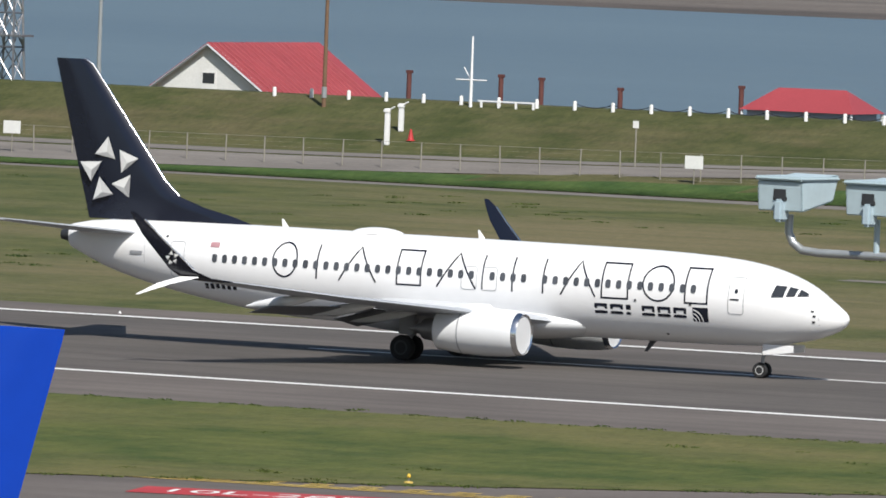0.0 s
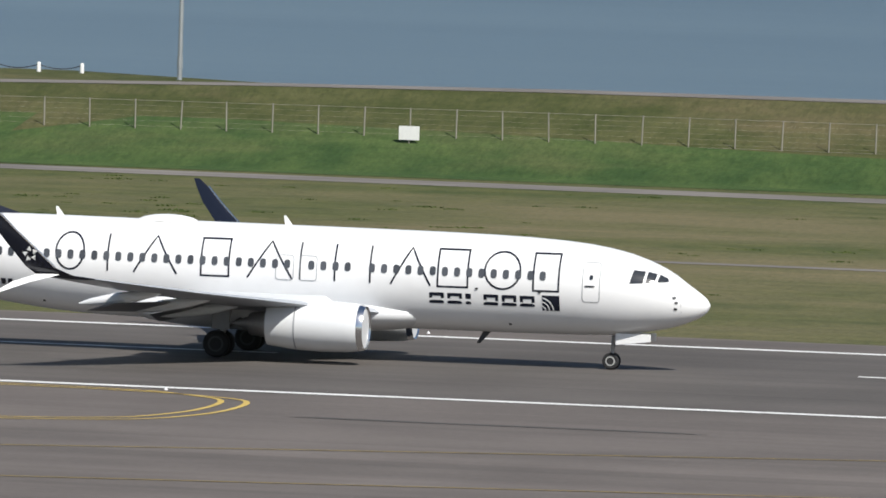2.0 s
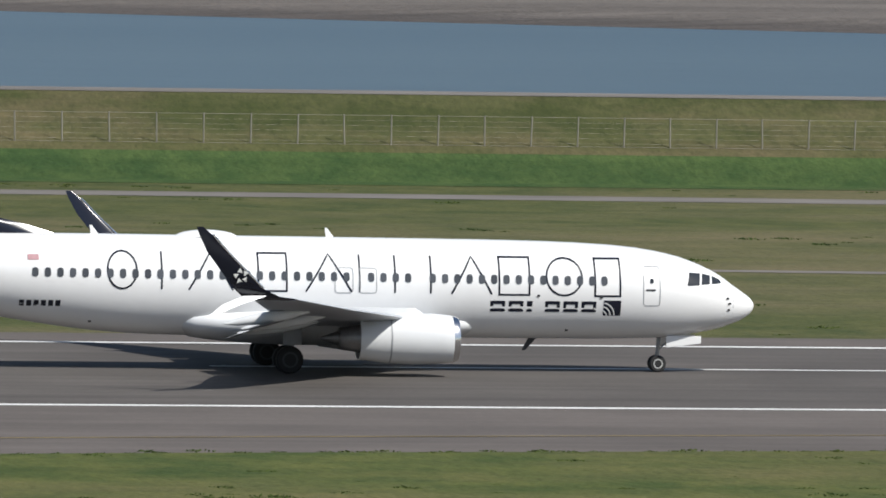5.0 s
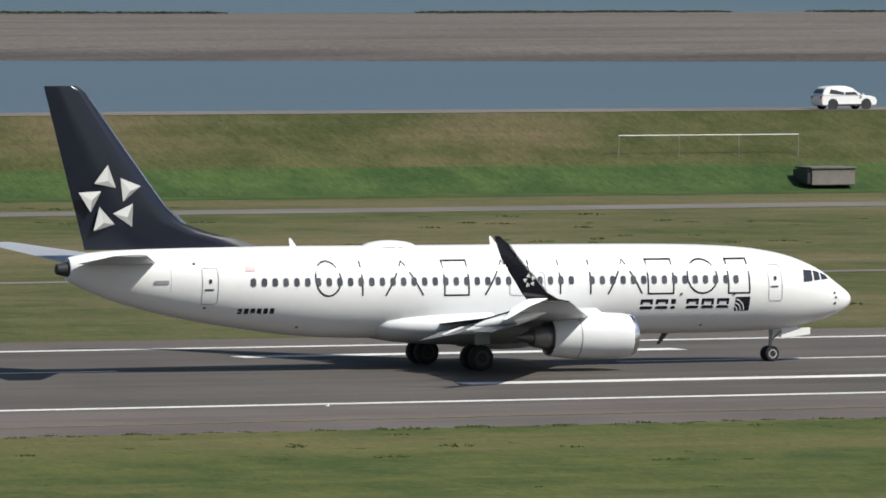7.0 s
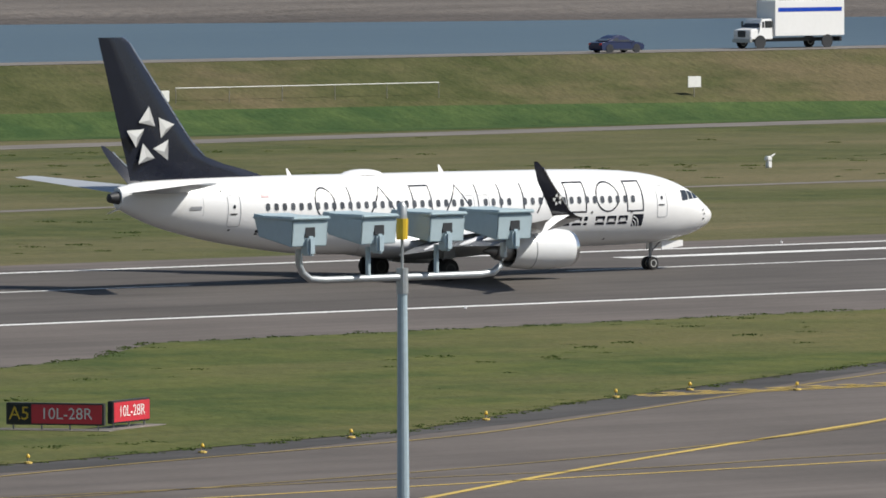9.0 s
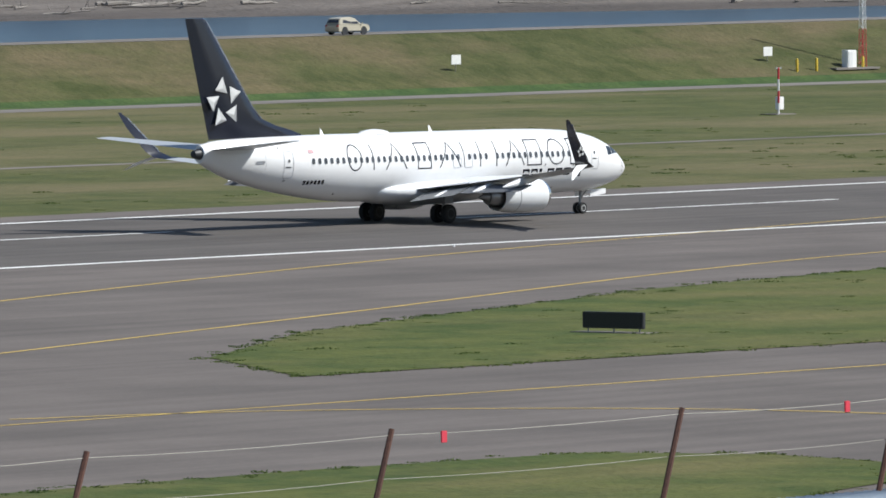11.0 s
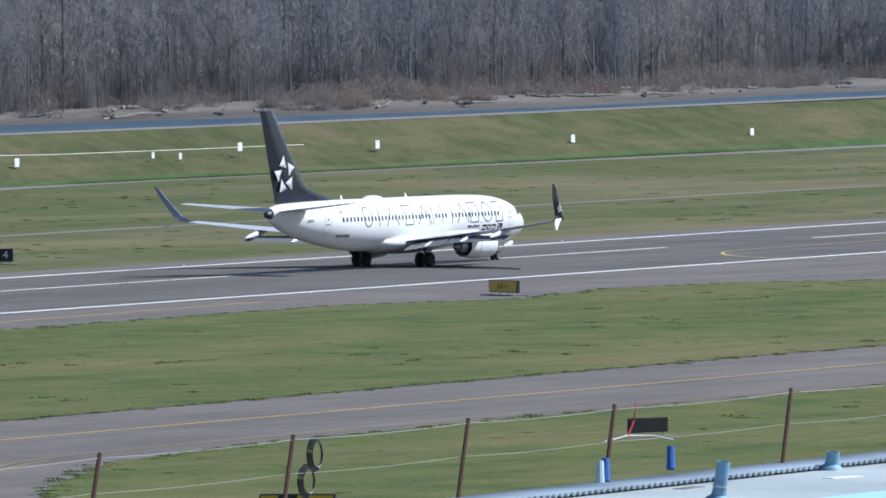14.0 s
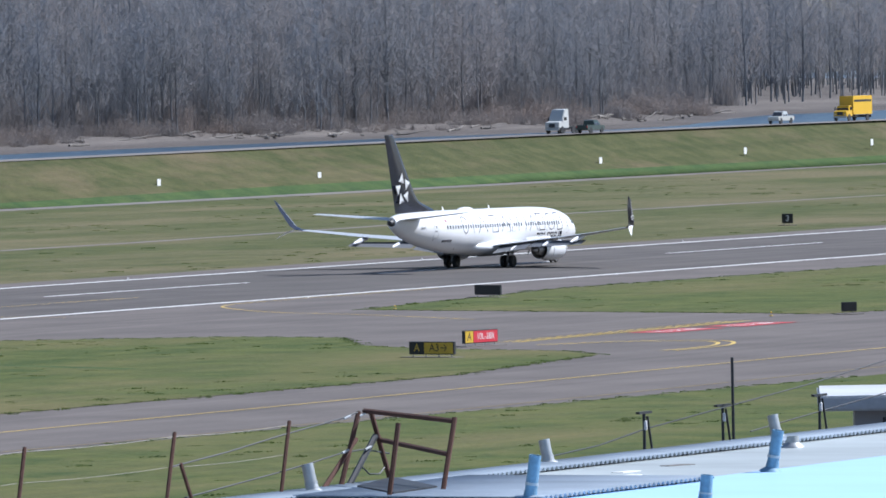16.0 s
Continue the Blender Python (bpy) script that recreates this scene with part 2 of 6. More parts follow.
LX = list(range(-700, 2700, 20))


def service_y(x):
    return interp([(-700, 593), (-298, 592), (-227, 588), (-173, 582), (-92, 576), (-4, 569.5), (46, 570), (227, 564), (320, 566.5), (400, 573), (500, 582), (690, 584.5), (790, 580), (855, 583), (930, 592), (1090, 588), (1215, 588), (1400, 592), (2700, 594)], x)[0]


def verge_rise(x):
    """How far the lush verge climbs the bank: less where the bank is dry."""
    return 1.0 + 0.8 * ramp_up(x, -260, -220) * (1 - ramp_up(x, -150, -80)) - 0.75 * ramp_up(x, 430, 600) + 0.35 * ramp_up(x, 1000, 1200)


tagged(sheet("levee_bank", LX, levee_rows, M["levee"]), "long levee bank of dry brown grass", "bank", **STRUCT)
tagged(sheet("river_road", LX, lambda x: [(607.5, road_z(x) + 0.06), (616.5, road_z(x) + 0.06)], M["track"]), "grey two-lane river road on the levee", "road", **STRUCT)
tagged(sheet("lush_verge", LX, lambda x: [(max(586, service_y(x) + 3.5), 0.02), (591.5, 0.08), (591.5 + 5 * verge_rise(x), ground_z(x, 591.5 + 5 * verge_rise(x)) + 0.07)], M["grass_far"]), "lush green grass verge at the levee's foot", "grass", **STRUCT)
tagged(sheet("service_road", LX, lambda x: [(service_y(x) - 4.0, 0.02), (service_y(x) + 3.5, 0.02)], M["track"]), "narrow grey service road through the grass", "road", **STRUCT)
GX = list(range(-380, -220, 10))
tagged(sheet("gravel_yard", GX, lambda x: [(y, ground_z(x, y) + 0.1) for y in np.linspace(594.2 + 7.5 * ramp_up(x, -310, -230), 603.5, 12)], M["track"]), "grey gravel yard below the river road", "gravel yard", **STRUCT)
tagged(flat("water", [(-3000, 650), (4500, 650), (4500, 4800), (-3000, 4800)], -0.6, M["water"]), "wide blue-grey rippled river", "river", **STRUCT)

runway = flat("runway", [(-1500, RUN_Y - 22.9), (3200, RUN_Y - 22.9), (3200, RUN_Y + 22.9), (-1500, RUN_Y + 22.9)], 0.012, M["runway"])
tagged(runway, "long grey asphalt runway with tyre streaks", "runway", **STRUCT)
apron = flat("taxiway", [(-1500, 60), (3200, 60), (3200, RUN_Y + 30), (-1500, RUN_Y + 30)], 0.006, M["shoulder"])
tagged(apron, "grey asphalt taxiways and runway shoulders", "taxiway", **STRUCT)


M["galv_pale"] = plain("pale wheel hub", (0.45, 0.45, 0.44), 0.4, 0.3, grain=6, vary=0.2)


# ---- the airliner ----
# station behind the nose, top, bottom, half width
HULL = [(0.0, 2.76, 2.70, 0.02), (0.12, 2.98, 2.46, 0.28), (0.5, 3.28, 2.18, 0.60), (1.0, 3.62, 1.97, 0.90), (1.5, 3.98, 1.80, 1.12), (2.3, 4.38, 1.63, 1.38), (3.4, 4.76, 1.44, 1.62), (5.0, 5.06, 1.36, 1.82), (7.0, 5.22, 1.33, 1.87),
        (10, 5.31, 1.33, 1.88), (16, 5.36, 1.33, 1.88), (24, 5.40, 1.36, 1.88), (27, 5.42, 1.50, 1.84), (30, 5.42, 1.88, 1.70), (33, 5.40, 2.42, 1.40), (35.5, 5.34, 3.06, 1.04), (37, 5.22, 3.64, 0.70), (37.8, 5.04, 4.02, 0.42)]


def hull_point(s, a):
    """A point of the hull: station s, angle a from the right side, upwards."""
    top, bot, w = interp(HULL, s)
    mid = bot + (top - bot) * 0.53
    c, d = math.cos(a), math.sin(a)
    h = (top - mid) if d >= 0 else (mid - bot)
    e = 0.93 if d < 0 else 1.0
    return Vector((-s, -w * math.copysign(abs(c) ** e, c), mid + h * d))


def hull_side(s, z, out=0.012, side=-1):
    """The point of the hull's flank at height z."""
    top, bot, w = interp(HULL, s)
    mid = bot + (top - bot) * 0.53
    h = (top - mid) if z >= mid else (mid - bot)
    d = max(-0.999, min(0.999, (z - mid) / h))
    c = math.sqrt(1 - d * d)
    y = w * c + out * (0.3 + 0.7 * c)
    return Vector((-s, side * y, z + out * d))


def decal(strokes, width, side=-1, out=0.012, step=0.25):
    """Painted strokes on the flank: lines of (s, z) points with a width."""
    bm = bmesh.new()
    for line in strokes:
        pts = []
        for a, b in zip(line, line[1:]):
            n = max(1, int(math.hypot(b[0] - a[0], b[1] - a[1]) / step))
            pts += [(a[0] + (b[0] - a[0]) * k / n, a[1] + (b[1] - a[1]) * k / n) for k in range(n)]
        pts.append(line[-1])
        rows = []
        for i, p in enumerate(pts):
            q, r = pts[max(i - 1, 0)], pts[min(i + 1, len(pts) - 1)]
            if i == 0 and line[0] == line[-1]:
                q = pts[-2]
            if i == len(pts) - 1 and line[0] == line[-1]:
                r = pts[1]
            dx, dz = r[0] - q[0], r[1] - q[1]
            k = math.hypot(dx, dz) or 1
            nx, nz = -dz / k * width / 2, dx / k * width / 2
            rows.append([bm.verts.new(hull_side(p[0] + nx * u, p[1] + nz * u, out, side)) for u in (-1, 1)])
        for a, b in zip(rows, rows[1:]):
            bm.faces.new((a[0], a[1], b[1], b[0]))
    return bm


def patch(s0, s1, z0, z1, side=-1, out=0.014, n=4, corner=0.0):
    """A painted panel on the flank."""
    bm = bmesh.new()
    cs = []
    if corner:
        for cx, cz, a0 in ((s1 - corner, z1 - corner, 0), (s0 + corner, z1 - corner, 90), (s0 + corner, z0 + corner, 180), (s1 - corner, z0 + corner, 270)):
            cs += [(cx + corner * math.cos(radians(a0 + k * 45)), cz + corner * math.sin(radians(a0 + k * 45))) for k in range(3)]
        bm.faces.new([bm.verts.new(hull_side(s, z, out, side)) for s, z in cs])
    else:
        g = [[bm.verts.new(hull_side(s0 + (s1 - s0) * i / n, z0 + (z1 - z0) * j / n, out, side)) for j in range(n + 1)] for i in range(n + 1)]
        for i in range(n):
            for j in range(n):
                bm.faces.new((g[i][j], g[i + 1][j], g[i + 1][j + 1], g[i][j + 1]))
    bmesh.ops.recalc_face_normals(bm, faces=bm.faces)
    return bm


def foil(sections, n=10):
    """A lifting surface from sections: leading edge point, chord, thickness, and the way of its thickness."""
    rings = []
    for le, chord, thick, up in sections:
        le, up = Vector(le), Vector(up)
        ring = []
        for k in range(2 * n):
            t = k / n if k <= n else (2 * n - k) / n
            x = t * t * (3 - 2 * t) if t < 0.5 else t
            y = thick * chord * (1.48 * math.sqrt(max(x, 0)) - 0.63 * x - 1.76 * x**2 + 1.42 * x**3 - 0.51 * x**4) * 1.0
            sgn = 1 if k <= n else -0.75
            ring.append(le + Vector((-chord * x, 0, 0)) + up * y * sgn)
        rings.append(ring)
    return smooth(loft(bmesh.new(), rings), 50)


def ring_line(s, z, rs, rz, n=20, a0=0, a1=360):
    return [(s + rs * math.cos(radians(a0 + (a1 - a0) * k / n)), z + rz * math.sin(radians(a0 + (a1 - a0) * k / n))) for k in range(n + 1)]


def wheel(name, parent, at, r, w, label=""):
    """A tyre and its hub, turning about y; at: its centre in the parent."""
    x, y, z = at
    t = part(name, turned([(-w / 2, r * 0.55), (-w / 2, r * 0.86), (-w * 0.36, r * 0.97), (0, r), (w * 0.36, r * 0.97), (w / 2, r * 0.86), (w / 2, r * 0.55)], 24, "y"), M["rubber"], parent, label)
    t.location = (x, y, z)
    h = part("rim", turned([(-w * 0.46, 0.02), (-w * 0.46, r * 0.3), (-w * 0.52, r * 0.5), (-w * 0.5, r * 0.58), (w * 0.5, r * 0.58), (w * 0.52, r * 0.5), (w * 0.46, r * 0.3), (w * 0.46, 0.02)], 16, "y"), M["dark"], t)
    return t


def airliner(name, skin, tail, livery=True):
    A = empty(name)
    bm = bmesh.new()
    st = sorted({round(s, 3) for s in [0, 0.03, 0.08, 0.15, 0.25, 0.4, 0.6, 0.8, 1.0, 1.3, 1.6, 1.9, 2.2, 2.5, 2.8, 3.2, 3.7, 4.2, 5, 6, 7.5] + list(np.arange(9, 24, 1.5)) + list(np.arange(24, 37.9, 0.8)) + [37.8]})
    loft(bm, [[hull_point(s, 2 * math.pi * i / 48) for i in range(48)] for s in st])
    part("fuselage", smooth(bm, 60), skin, A)
    # fairing under the wing root
    rings = []
    for s in np.linspace(11.3, 24.2, 15):
        u = (s - 11.3) / 12.9
        w = math.sin(math.pi * min(1, max(0, u)) ** 1.15) ** 0.42 if 0 < u < 1 else 0.0
        rings.append([Vector((-s, math.cos(a) * (0.9 + 1.3 * w), 1.98 + math.sin(a) * (0.3 + 0.6 * w) - 0.1 * w)) for a in np.linspace(0, 2 * math.pi, 24, endpoint=False)])
    part("wing_fairing", smooth(loft(bmesh.new(), rings), 60), M["belly"], A)
    part("tail_cone", turned([(-38.35, 0.12), (-38.3, 0.22), (-37.7, 0.36)], 16), M["dark"], A, "dark exhaust cone").location = (0, 0, 4.54)
    up = (0, 0, 1)
    for sd in (-1, 1):
        part("wing", foil([((-13.0, sd * 1.2, 1.95), 8.2, 0.085, up), ((-15.7, sd * 5.7, 2.42), 4.9, 0.075, up), ((-18.7, sd * 11.2, 2.98), 3.3, 0.07, up), ((-21.6, sd * 16.35, 3.6), 1.75, 0.07, up)]), M["wing_grey"], A, "pale grey swept wing")
        part("winglet", foil([((-21.6, sd * 16.35, 3.6), 1.75, 0.06, up), ((-22.35, sd * 16.85, 3.72), 1.5, 0.06, (0, -sd * 0.5, 0.86)), ((-23.1, sd * 17.15, 4.06), 1.15, 0.06, (0, -sd * 0.95, 0.3)), ((-24.6, sd * 17.6, 5.5), 0.78, 0.06, (0, -sd, 0.2)), ((-25.2, sd * 17.82, 6.15), 0.52, 0.05, (0, -sd, 0.2)), ((-25.6, sd * 17.9, 6.46), 0.24, 0.05, (0, -sd, 0.2))]), M["navy"], A, "dark navy upturned winglet")
        part("winglet_edge", tube([(-23.07, sd * 17.15, 4.06), (-24.57, sd * 17.6, 5.5), (-25.17, sd * 17.82, 6.14)], 0.045, 6), M["bare"], A, "bare metal leading edge")
        part("lower_winglet", foil([((-22.9, sd * 16.98, 3.76), 0.95, 0.06, (0, sd * 0.5, 0.8)), ((-24.0, sd * 17.4, 3.45), 0.7, 0.05, (0, sd * 0.7, 0.7)), ((-25.3, sd * 17.95, 2.95), 0.14, 0.05, (0, sd * 0.7, 0.7))]), M["white"], A, "white downturned winglet tip")
        part("tailplane", foil([((-33.9, sd * 0.6, 4.78), 3.7, 0.07, up), ((-37.2, sd * 7.45, 5.4), 1.5, 0.07, up)]), M["wing_grey"], A, "grey tailplane")
        for k, yy in enumerate((4.2, 7.6, 11.0)):
            s = (20.5, 20.9, 22.1)[k]
            z = (1.88, 2.24, 2.6)[k]
            f = part("flap_fairing", turned([(-1.5, 0.03), (-1.0, 0.15), (0, 0.24), (1.0, 0.2), (1.9, 0.06)], 12), M["belly"], A)
            f.matrix_basis = pose(-s, sd * yy, z, 0, -9, 0)
        for secs, m in (([((0, sd * 2.5, 0.0), 2.4, 0.07, up), ((0.05, sd * 5.7, 0.33), 2.0, 0.07, up)], (-20.0, 1.98)), ([((0.3, sd * 6.0, 0.0), 1.85, 0.07, up), ((-1.45, sd * 11.8, 0.6), 1.3, 0.07, up)], (-20.3, 2.3))):
            f = part("flap", foil(secs), M["flap_shade"], A, "lowered wing flap in grey darkened for shade")
            f.matrix_basis = pose(m[0], 0, m[1], 0, -16, 0)
        # engine
        e = part("nacelle", turned([(-13.25, 0.80), (-13.2, 0.87), (-13.35, 0.93), (-13.9, 1.0), (-15.0, 1.03), (-16.2, 0.97), (-17.2, 0.84), (-17.15, 0.78), (-15.0, 0.78), (-13.6, 0.76), (-13.25, 0.80)], 40), M["belly"], A, "white engine nacelle")
        e.location = (0, sd * 4.83, 1.52)
        part("inlet_lip", turned([(-13.5, 0.945), (-13.3, 0.93), (-13.17, 0.875), (-13.22, 0.81), (-13.45, 0.775), (-13.5, 0.94)], 40), M["bare"], e, "polished metal inlet lip")
        part("fan", turned([(-13.9, 0.74), (-13.88, 0.3), (-13.6, 0.2), (-13.4, 0.02)], 24), M["dark"], e, "dark engine fan")
        part("exhaust_cone", turned([(-17.0, 0.58), (-17.9, 0.46), (-18.0, 0.4), (-18.0, 0.3), (-18.7, 0.06), (-18.75, 0.01)], 24), M["steel"], e, "dull metal exhaust cone")
        part("cowl_seam", turned([(-16.0, 0.99), (-15.97, 0.995), (-15.94, 0.99)], 40), M["line"], e)
        part("pylon", foil([((-14.3, sd * 4.83, 2.35), 5.2, 0.05, (0, 1, 0)), ((-14.9, sd * 4.83, 2.75), 5.2, 0.05, (0, 1, 0))]), M["belly"], A)
        # main gear
        bm = rod(bmesh.new(), (-19.7, sd * 2.86, 0.55), (-19.3, sd * 2.7, 2.1), 0.13)
        rod(bm, (-19.7, sd * 2.4, 0.56), (-19.7, sd * 3.3, 0.56), 0.09)
        rod(bm, (-19.6, sd * 2.86, 1.0), (-18.7, sd * 1.6, 1.9), 0.06)
        part("main_gear_leg", smooth(bm), M["steel"], A)
        part("gear_door", boxed(-19.95, -19.2, sd * 3.2 - 0.03, sd * 3.2 + 0.03, 1.15, 2.1, 0.02), M["line"], A)
        for dy in (-0.43, 0.43):
            wheel("main_wheel", A, (-19.7, sd * 2.86 + dy, 0.565), 0.565, 0.40)
    # nose gear
    bm = rod(bmesh.new(), (-4.0, 0, 0.36), (-3.9, 0, 1.9), 0.085)
    rod(bm, (-4.0, -0.3, 0.36), (-4.0, 0.3, 0.36), 0.06)
    rod(bm, (-3.9, 0, 0.95), (-3.0, 0, 1.7), 0.04)
    part("nose_gear_leg", smooth(bm), M["steel"], A)
    for dy in (-0.22, 0.22):
        wheel("nose_wheel", A, (-4.0, dy, 0.345), 0.345, 0.2).children[0].data.materials[0] = M["galv_pale"]
    for dy in (-0.62, 0.62):
        d = part("nose_gear_door", boxed(-3.75, -2.3, dy - 0.02, dy + 0.02, 1.02, 1.5, 0.015), M["white"], A)
        for v in d.data.vertices:
            if v.co.x > -3 and v.co.z < 1.25:
                v.co.z += 0.17
    # fin
    prof = [(5.35, 28.6, 37.0, 0.3), (5.75, 29.9, 37.1, 0.4), (6.05, 31.2, 37.18, 0.45), (6.5, 32.5, 37.3, 0.5), (7.2, 33.25, 37.5, 0.5), (12.2, 37.05, 38.85, 0.26), (12.44, 37.45, 38.9, 0.2)]
    rings = []
    for z, s0, s1, t in prof:
        ring = []
        n = 10
        for k in range(2 * n):
            u = k / n if k <= n else (2 * n - k) / n
            w = t / 2 * (1.0 if 0.15 < u < 0.6 else (math.sin(u / 0.15 * math.pi / 2) if u <= 0.15 else (1 - u) / 0.4))
            ring.append(Vector((-(s0 + (s1 - s0) * u), w if k <= n else -w, z)))
        rings.append(ring)
    fin = part("fin", smooth(loft(bmesh.new(), rings), 50), tail, A, "dark tail fin")
    part("fin_edge", tube([(-z[1] + 0.0, 0, z[0]) for z in prof[3:]], 0.055, 6), M["bare"], A, "bare metal leading edge of the fin")
    # fittings
    part("radome", smooth(loft(bmesh.new(), [[Vector((-(21.35 + 2.6 * u), math.cos(a) * 0.62 * math.sin(math.pi * u) ** 0.5, 5.32 + 0.3 * math.sin(math.pi * u) ** 0.5 * math.sin(a))) for a in np.linspace(0, math.pi, 10)] for u in np.linspace(0.02, 0.98, 12)], closed=False, cap=False), 80), M["white"], A, "white antenna fairing on the roof")
    for s, z in ((27.0, 5.36), (17.4, 5.33)):
        part("blade_antenna", foil([((-s, 0, z), 0.34, 0.06, (0, 1, 0)), ((-s - 0.3, 0, z + 0.4), 0.1, 0.06, (0, 1, 0))]), M["white"], A)
    part("belly_antenna", foil([((-9.0, 0, 1.36), 0.34, 0.06, (0, 1, 0)), ((-9.45, 0, 0.85), 0.16, 0.06, (0, 1, 0))]), M["dark"], A)
    return A


M["flag"] = plain("faded red and white stripes", (0.45, 0.25, 0.27), 0.4, grain=8, vary=0.4)


def rounded(s0, s1, z0, z1, r):
    """The outline of a panel with round corners."""
    out = []
    for cx, cz, a0 in ((s1 - r, z1 - r, 0), (s0 + r, z1 - r, 90), (s0 + r, z0 + r, 180), (s1 - r, z0 + r, 270)):
        out += [(cx + r * math.cos(radians(a0 + 30 * k)), cz + r * math.sin(radians(a0 + 30 * k))) for k in range(4)]
    return out + out[:1]


def tilt(s):
    return 0.007 * (s - 16)


def pinwheel(parent, s, z, r, y):
    """Five silver three-sided facets in a ring, each a low pyramid."""
    for k in range(5):
        t = 102 + 72 * k
        c = Vector((r * math.cos(radians(t)), r * math.sin(radians(t))))
        corners = [c + Vector((math.cos(radians(t + d)), math.sin(radians(t + d)))) * r * 0.63 for d in (-18, 98, 216)]
        apex = c + Vector((0.06, -0.1)) * r
        for i in range(3):
            a, b = sorted((corners[i], corners[(i + 1) % 3]), key=lambda p: p[0])
            low = (a + b) / 2 - c
            m = "star_dark" if low.x * 0.75 - low.y * 0.65 > 0.2 * r else ("star_mid" if low.x - low.y > -0.05 * r else "star_light")
            bm = bmesh.new()
            bm.faces.new([bm.verts.new((-s + p[0], y - (0.05 * r if p is apex else 0.0), z + p[1])) for p in (a, b, apex)])
            part("facet", bm, M[m], parent)


def livery(A):
    # thin dark shapes in a row along the flank
    cells = [("ring", 26.3, 0.85), ("post", 24.7, 0), ("peak", 22.7, 1.2), ("frame", 20.2, 0.58), ("peak", 17.9, 1.25), ("post", 16.65, 0.0), ("post", 15.2, 0.0), ("post", 13.73, 0.0), ("peak", 12.05, 1.1), ("frame", 10.3, 0.62), ("ring", 8.25, 1.05), ("frame", 6.45, 0.52)]
    for kind, s, w in cells:
        z0, z1 = 3.22 + tilt(s), 4.72 + tilt(s)
        lines = {"ring": [ring_line(s, (z0 + z1) / 2, w * 0.7, (z1 - z0) / 2)], "post": [[(s, z0), (s, z1)], [(s - w, z1), (s + w, z1)]] if w else [[(s, z0), (s, z1)]],
                 "peak": [[(s + w * 0.75, z0), (s, z1), (s - w * 0.75, z0)]], "frame": [[(s + w, z0), (s + w, z1)], [(s + w + 0.037, z1), (s - w - 0.037, z1)], [(s - w, z1), (s - w, z0)], [(s - w - 0.037, z0), (s + w + 0.037, z0)]],
                 "foot": [[(s + w * 0.5, z1), (s + w * 0.5, z0), (s - w, z0)]]}[kind]
        part("painted_line", decal(lines, 0.075), M["navy"], A, "thin dark painted shape")
    for k in range(6):
        s = 11.2 - k * 0.75
        w = 0.48 if k != 2 else 0.1
        part("painted_block", decal([[(s, 2.5), (s, 2.93)], [(s - w, 2.5), (s - w, 2.93)], [(s, 2.56), (s - w, 2.56)], [(s, 2.87), (s - w, 2.87)]], 0.13, out=0.016), M["navy"], A, "bold dark painted shape")
    part("painted_square", patch(5.88, 6.6, 2.36, 2.98, out=0.016), M["navy"], A, "small dark square emblem")
    part("painted_arcs", decal([ring_line(6.66, 2.36, r, r, 8, 100, 178) for r in (0.2, 0.36, 0.52)], 0.05, out=0.022), M["white"], A)
    for k in range(6):
        part("mark_bar", patch(30.2 - k * 0.29, 30.4 - k * 0.29, 2.56, 2.8, out=0.016), M["navy"], A)
    part("flag_mark", patch(29.65, 30.1, 4.4, 4.62, out=0.016), M["flag"], A, "small red and white flag mark")
    # windows
    skip = {15, 20}
    for k in range(47):
        s = 6.59 + 0.5046 * k
        if k in skip:
            continue
        z = 3.83 + tilt(s)
        w = part("window", patch(s - 0.125, s + 0.125, z - 0.18, z + 0.18, out=0.02, corner=0.09), M["cabin_glass"], A)
    # doors and exits
    for s0, s1, z0, z1 in ((4.26, 4.95, 2.78, 4.36), (31.39, 32.1, 3.0, 4.57), (16.92, 17.65, 3.2, 4.2), (15.95, 16.67, 3.2, 4.2)):
        part("door_outline", decal([rounded(s0, s1, z0, z1, 0.12)], 0.028, out=0.015), M["line"], A)
        if z1 - z0 > 1.2:
            part("door_window", patch((s0 + s1) / 2 - 0.07, (s0 + s1) / 2 + 0.07, z0 + 0.9, z0 + 1.08, out=0.02, corner=0.04), M["glass"], A)
            part("door_handle", patch(s0 + 0.2, s0 + 0.6, z0 + 0.6, z0 + 0.66, out=0.02, n=1), M["dark"], A)
    for sd in (-1, 1):
        for quad in (((2.92, 3.58), (2.4, 3.6), (2.33, 4.06), (2.8, 4.1)), ((2.3, 3.62), (1.94, 3.64), (1.88, 3.97), (2.23, 4.05)), ((1.84, 3.64), (1.4, 3.66), (1.46, 3.8), (1.78, 3.95))):
            bm = bmesh.new()
            q = [Vector(p) for p in quad]
            n = 6
            g = [[bm.verts.new(hull_side(*(q[0].lerp(q[1], i / n).lerp(q[3].lerp(q[2], i / n), j / n) + Vector((0.16, 0.0))), 0.024, sd)) for j in range(n + 1)] for i in range(n + 1)]
            for i in range(n):
                for j in range(n):
                    bm.faces.new((g[i][j], g[i + 1][j], g[i + 1][j + 1], g[i][j + 1]))
            bmesh.ops.recalc_face_normals(bm, faces=bm.faces)
            part("cockpit_window", bm, M["glass"], A)
    pinwheel(A, 35.9, 7.5, 0.955, -0.275)
    pinwheel(A, 24.0, 4.55, 0.2, -17.45)
    # seams and small marks
    for s in (1.05, 33.5):
        top, bot, w = interp(HULL, s)
        part("seam", decal([[(s, bot + 0.25), (s, top - 0.4)]], 0.018, out=0.006), M["line"], A)
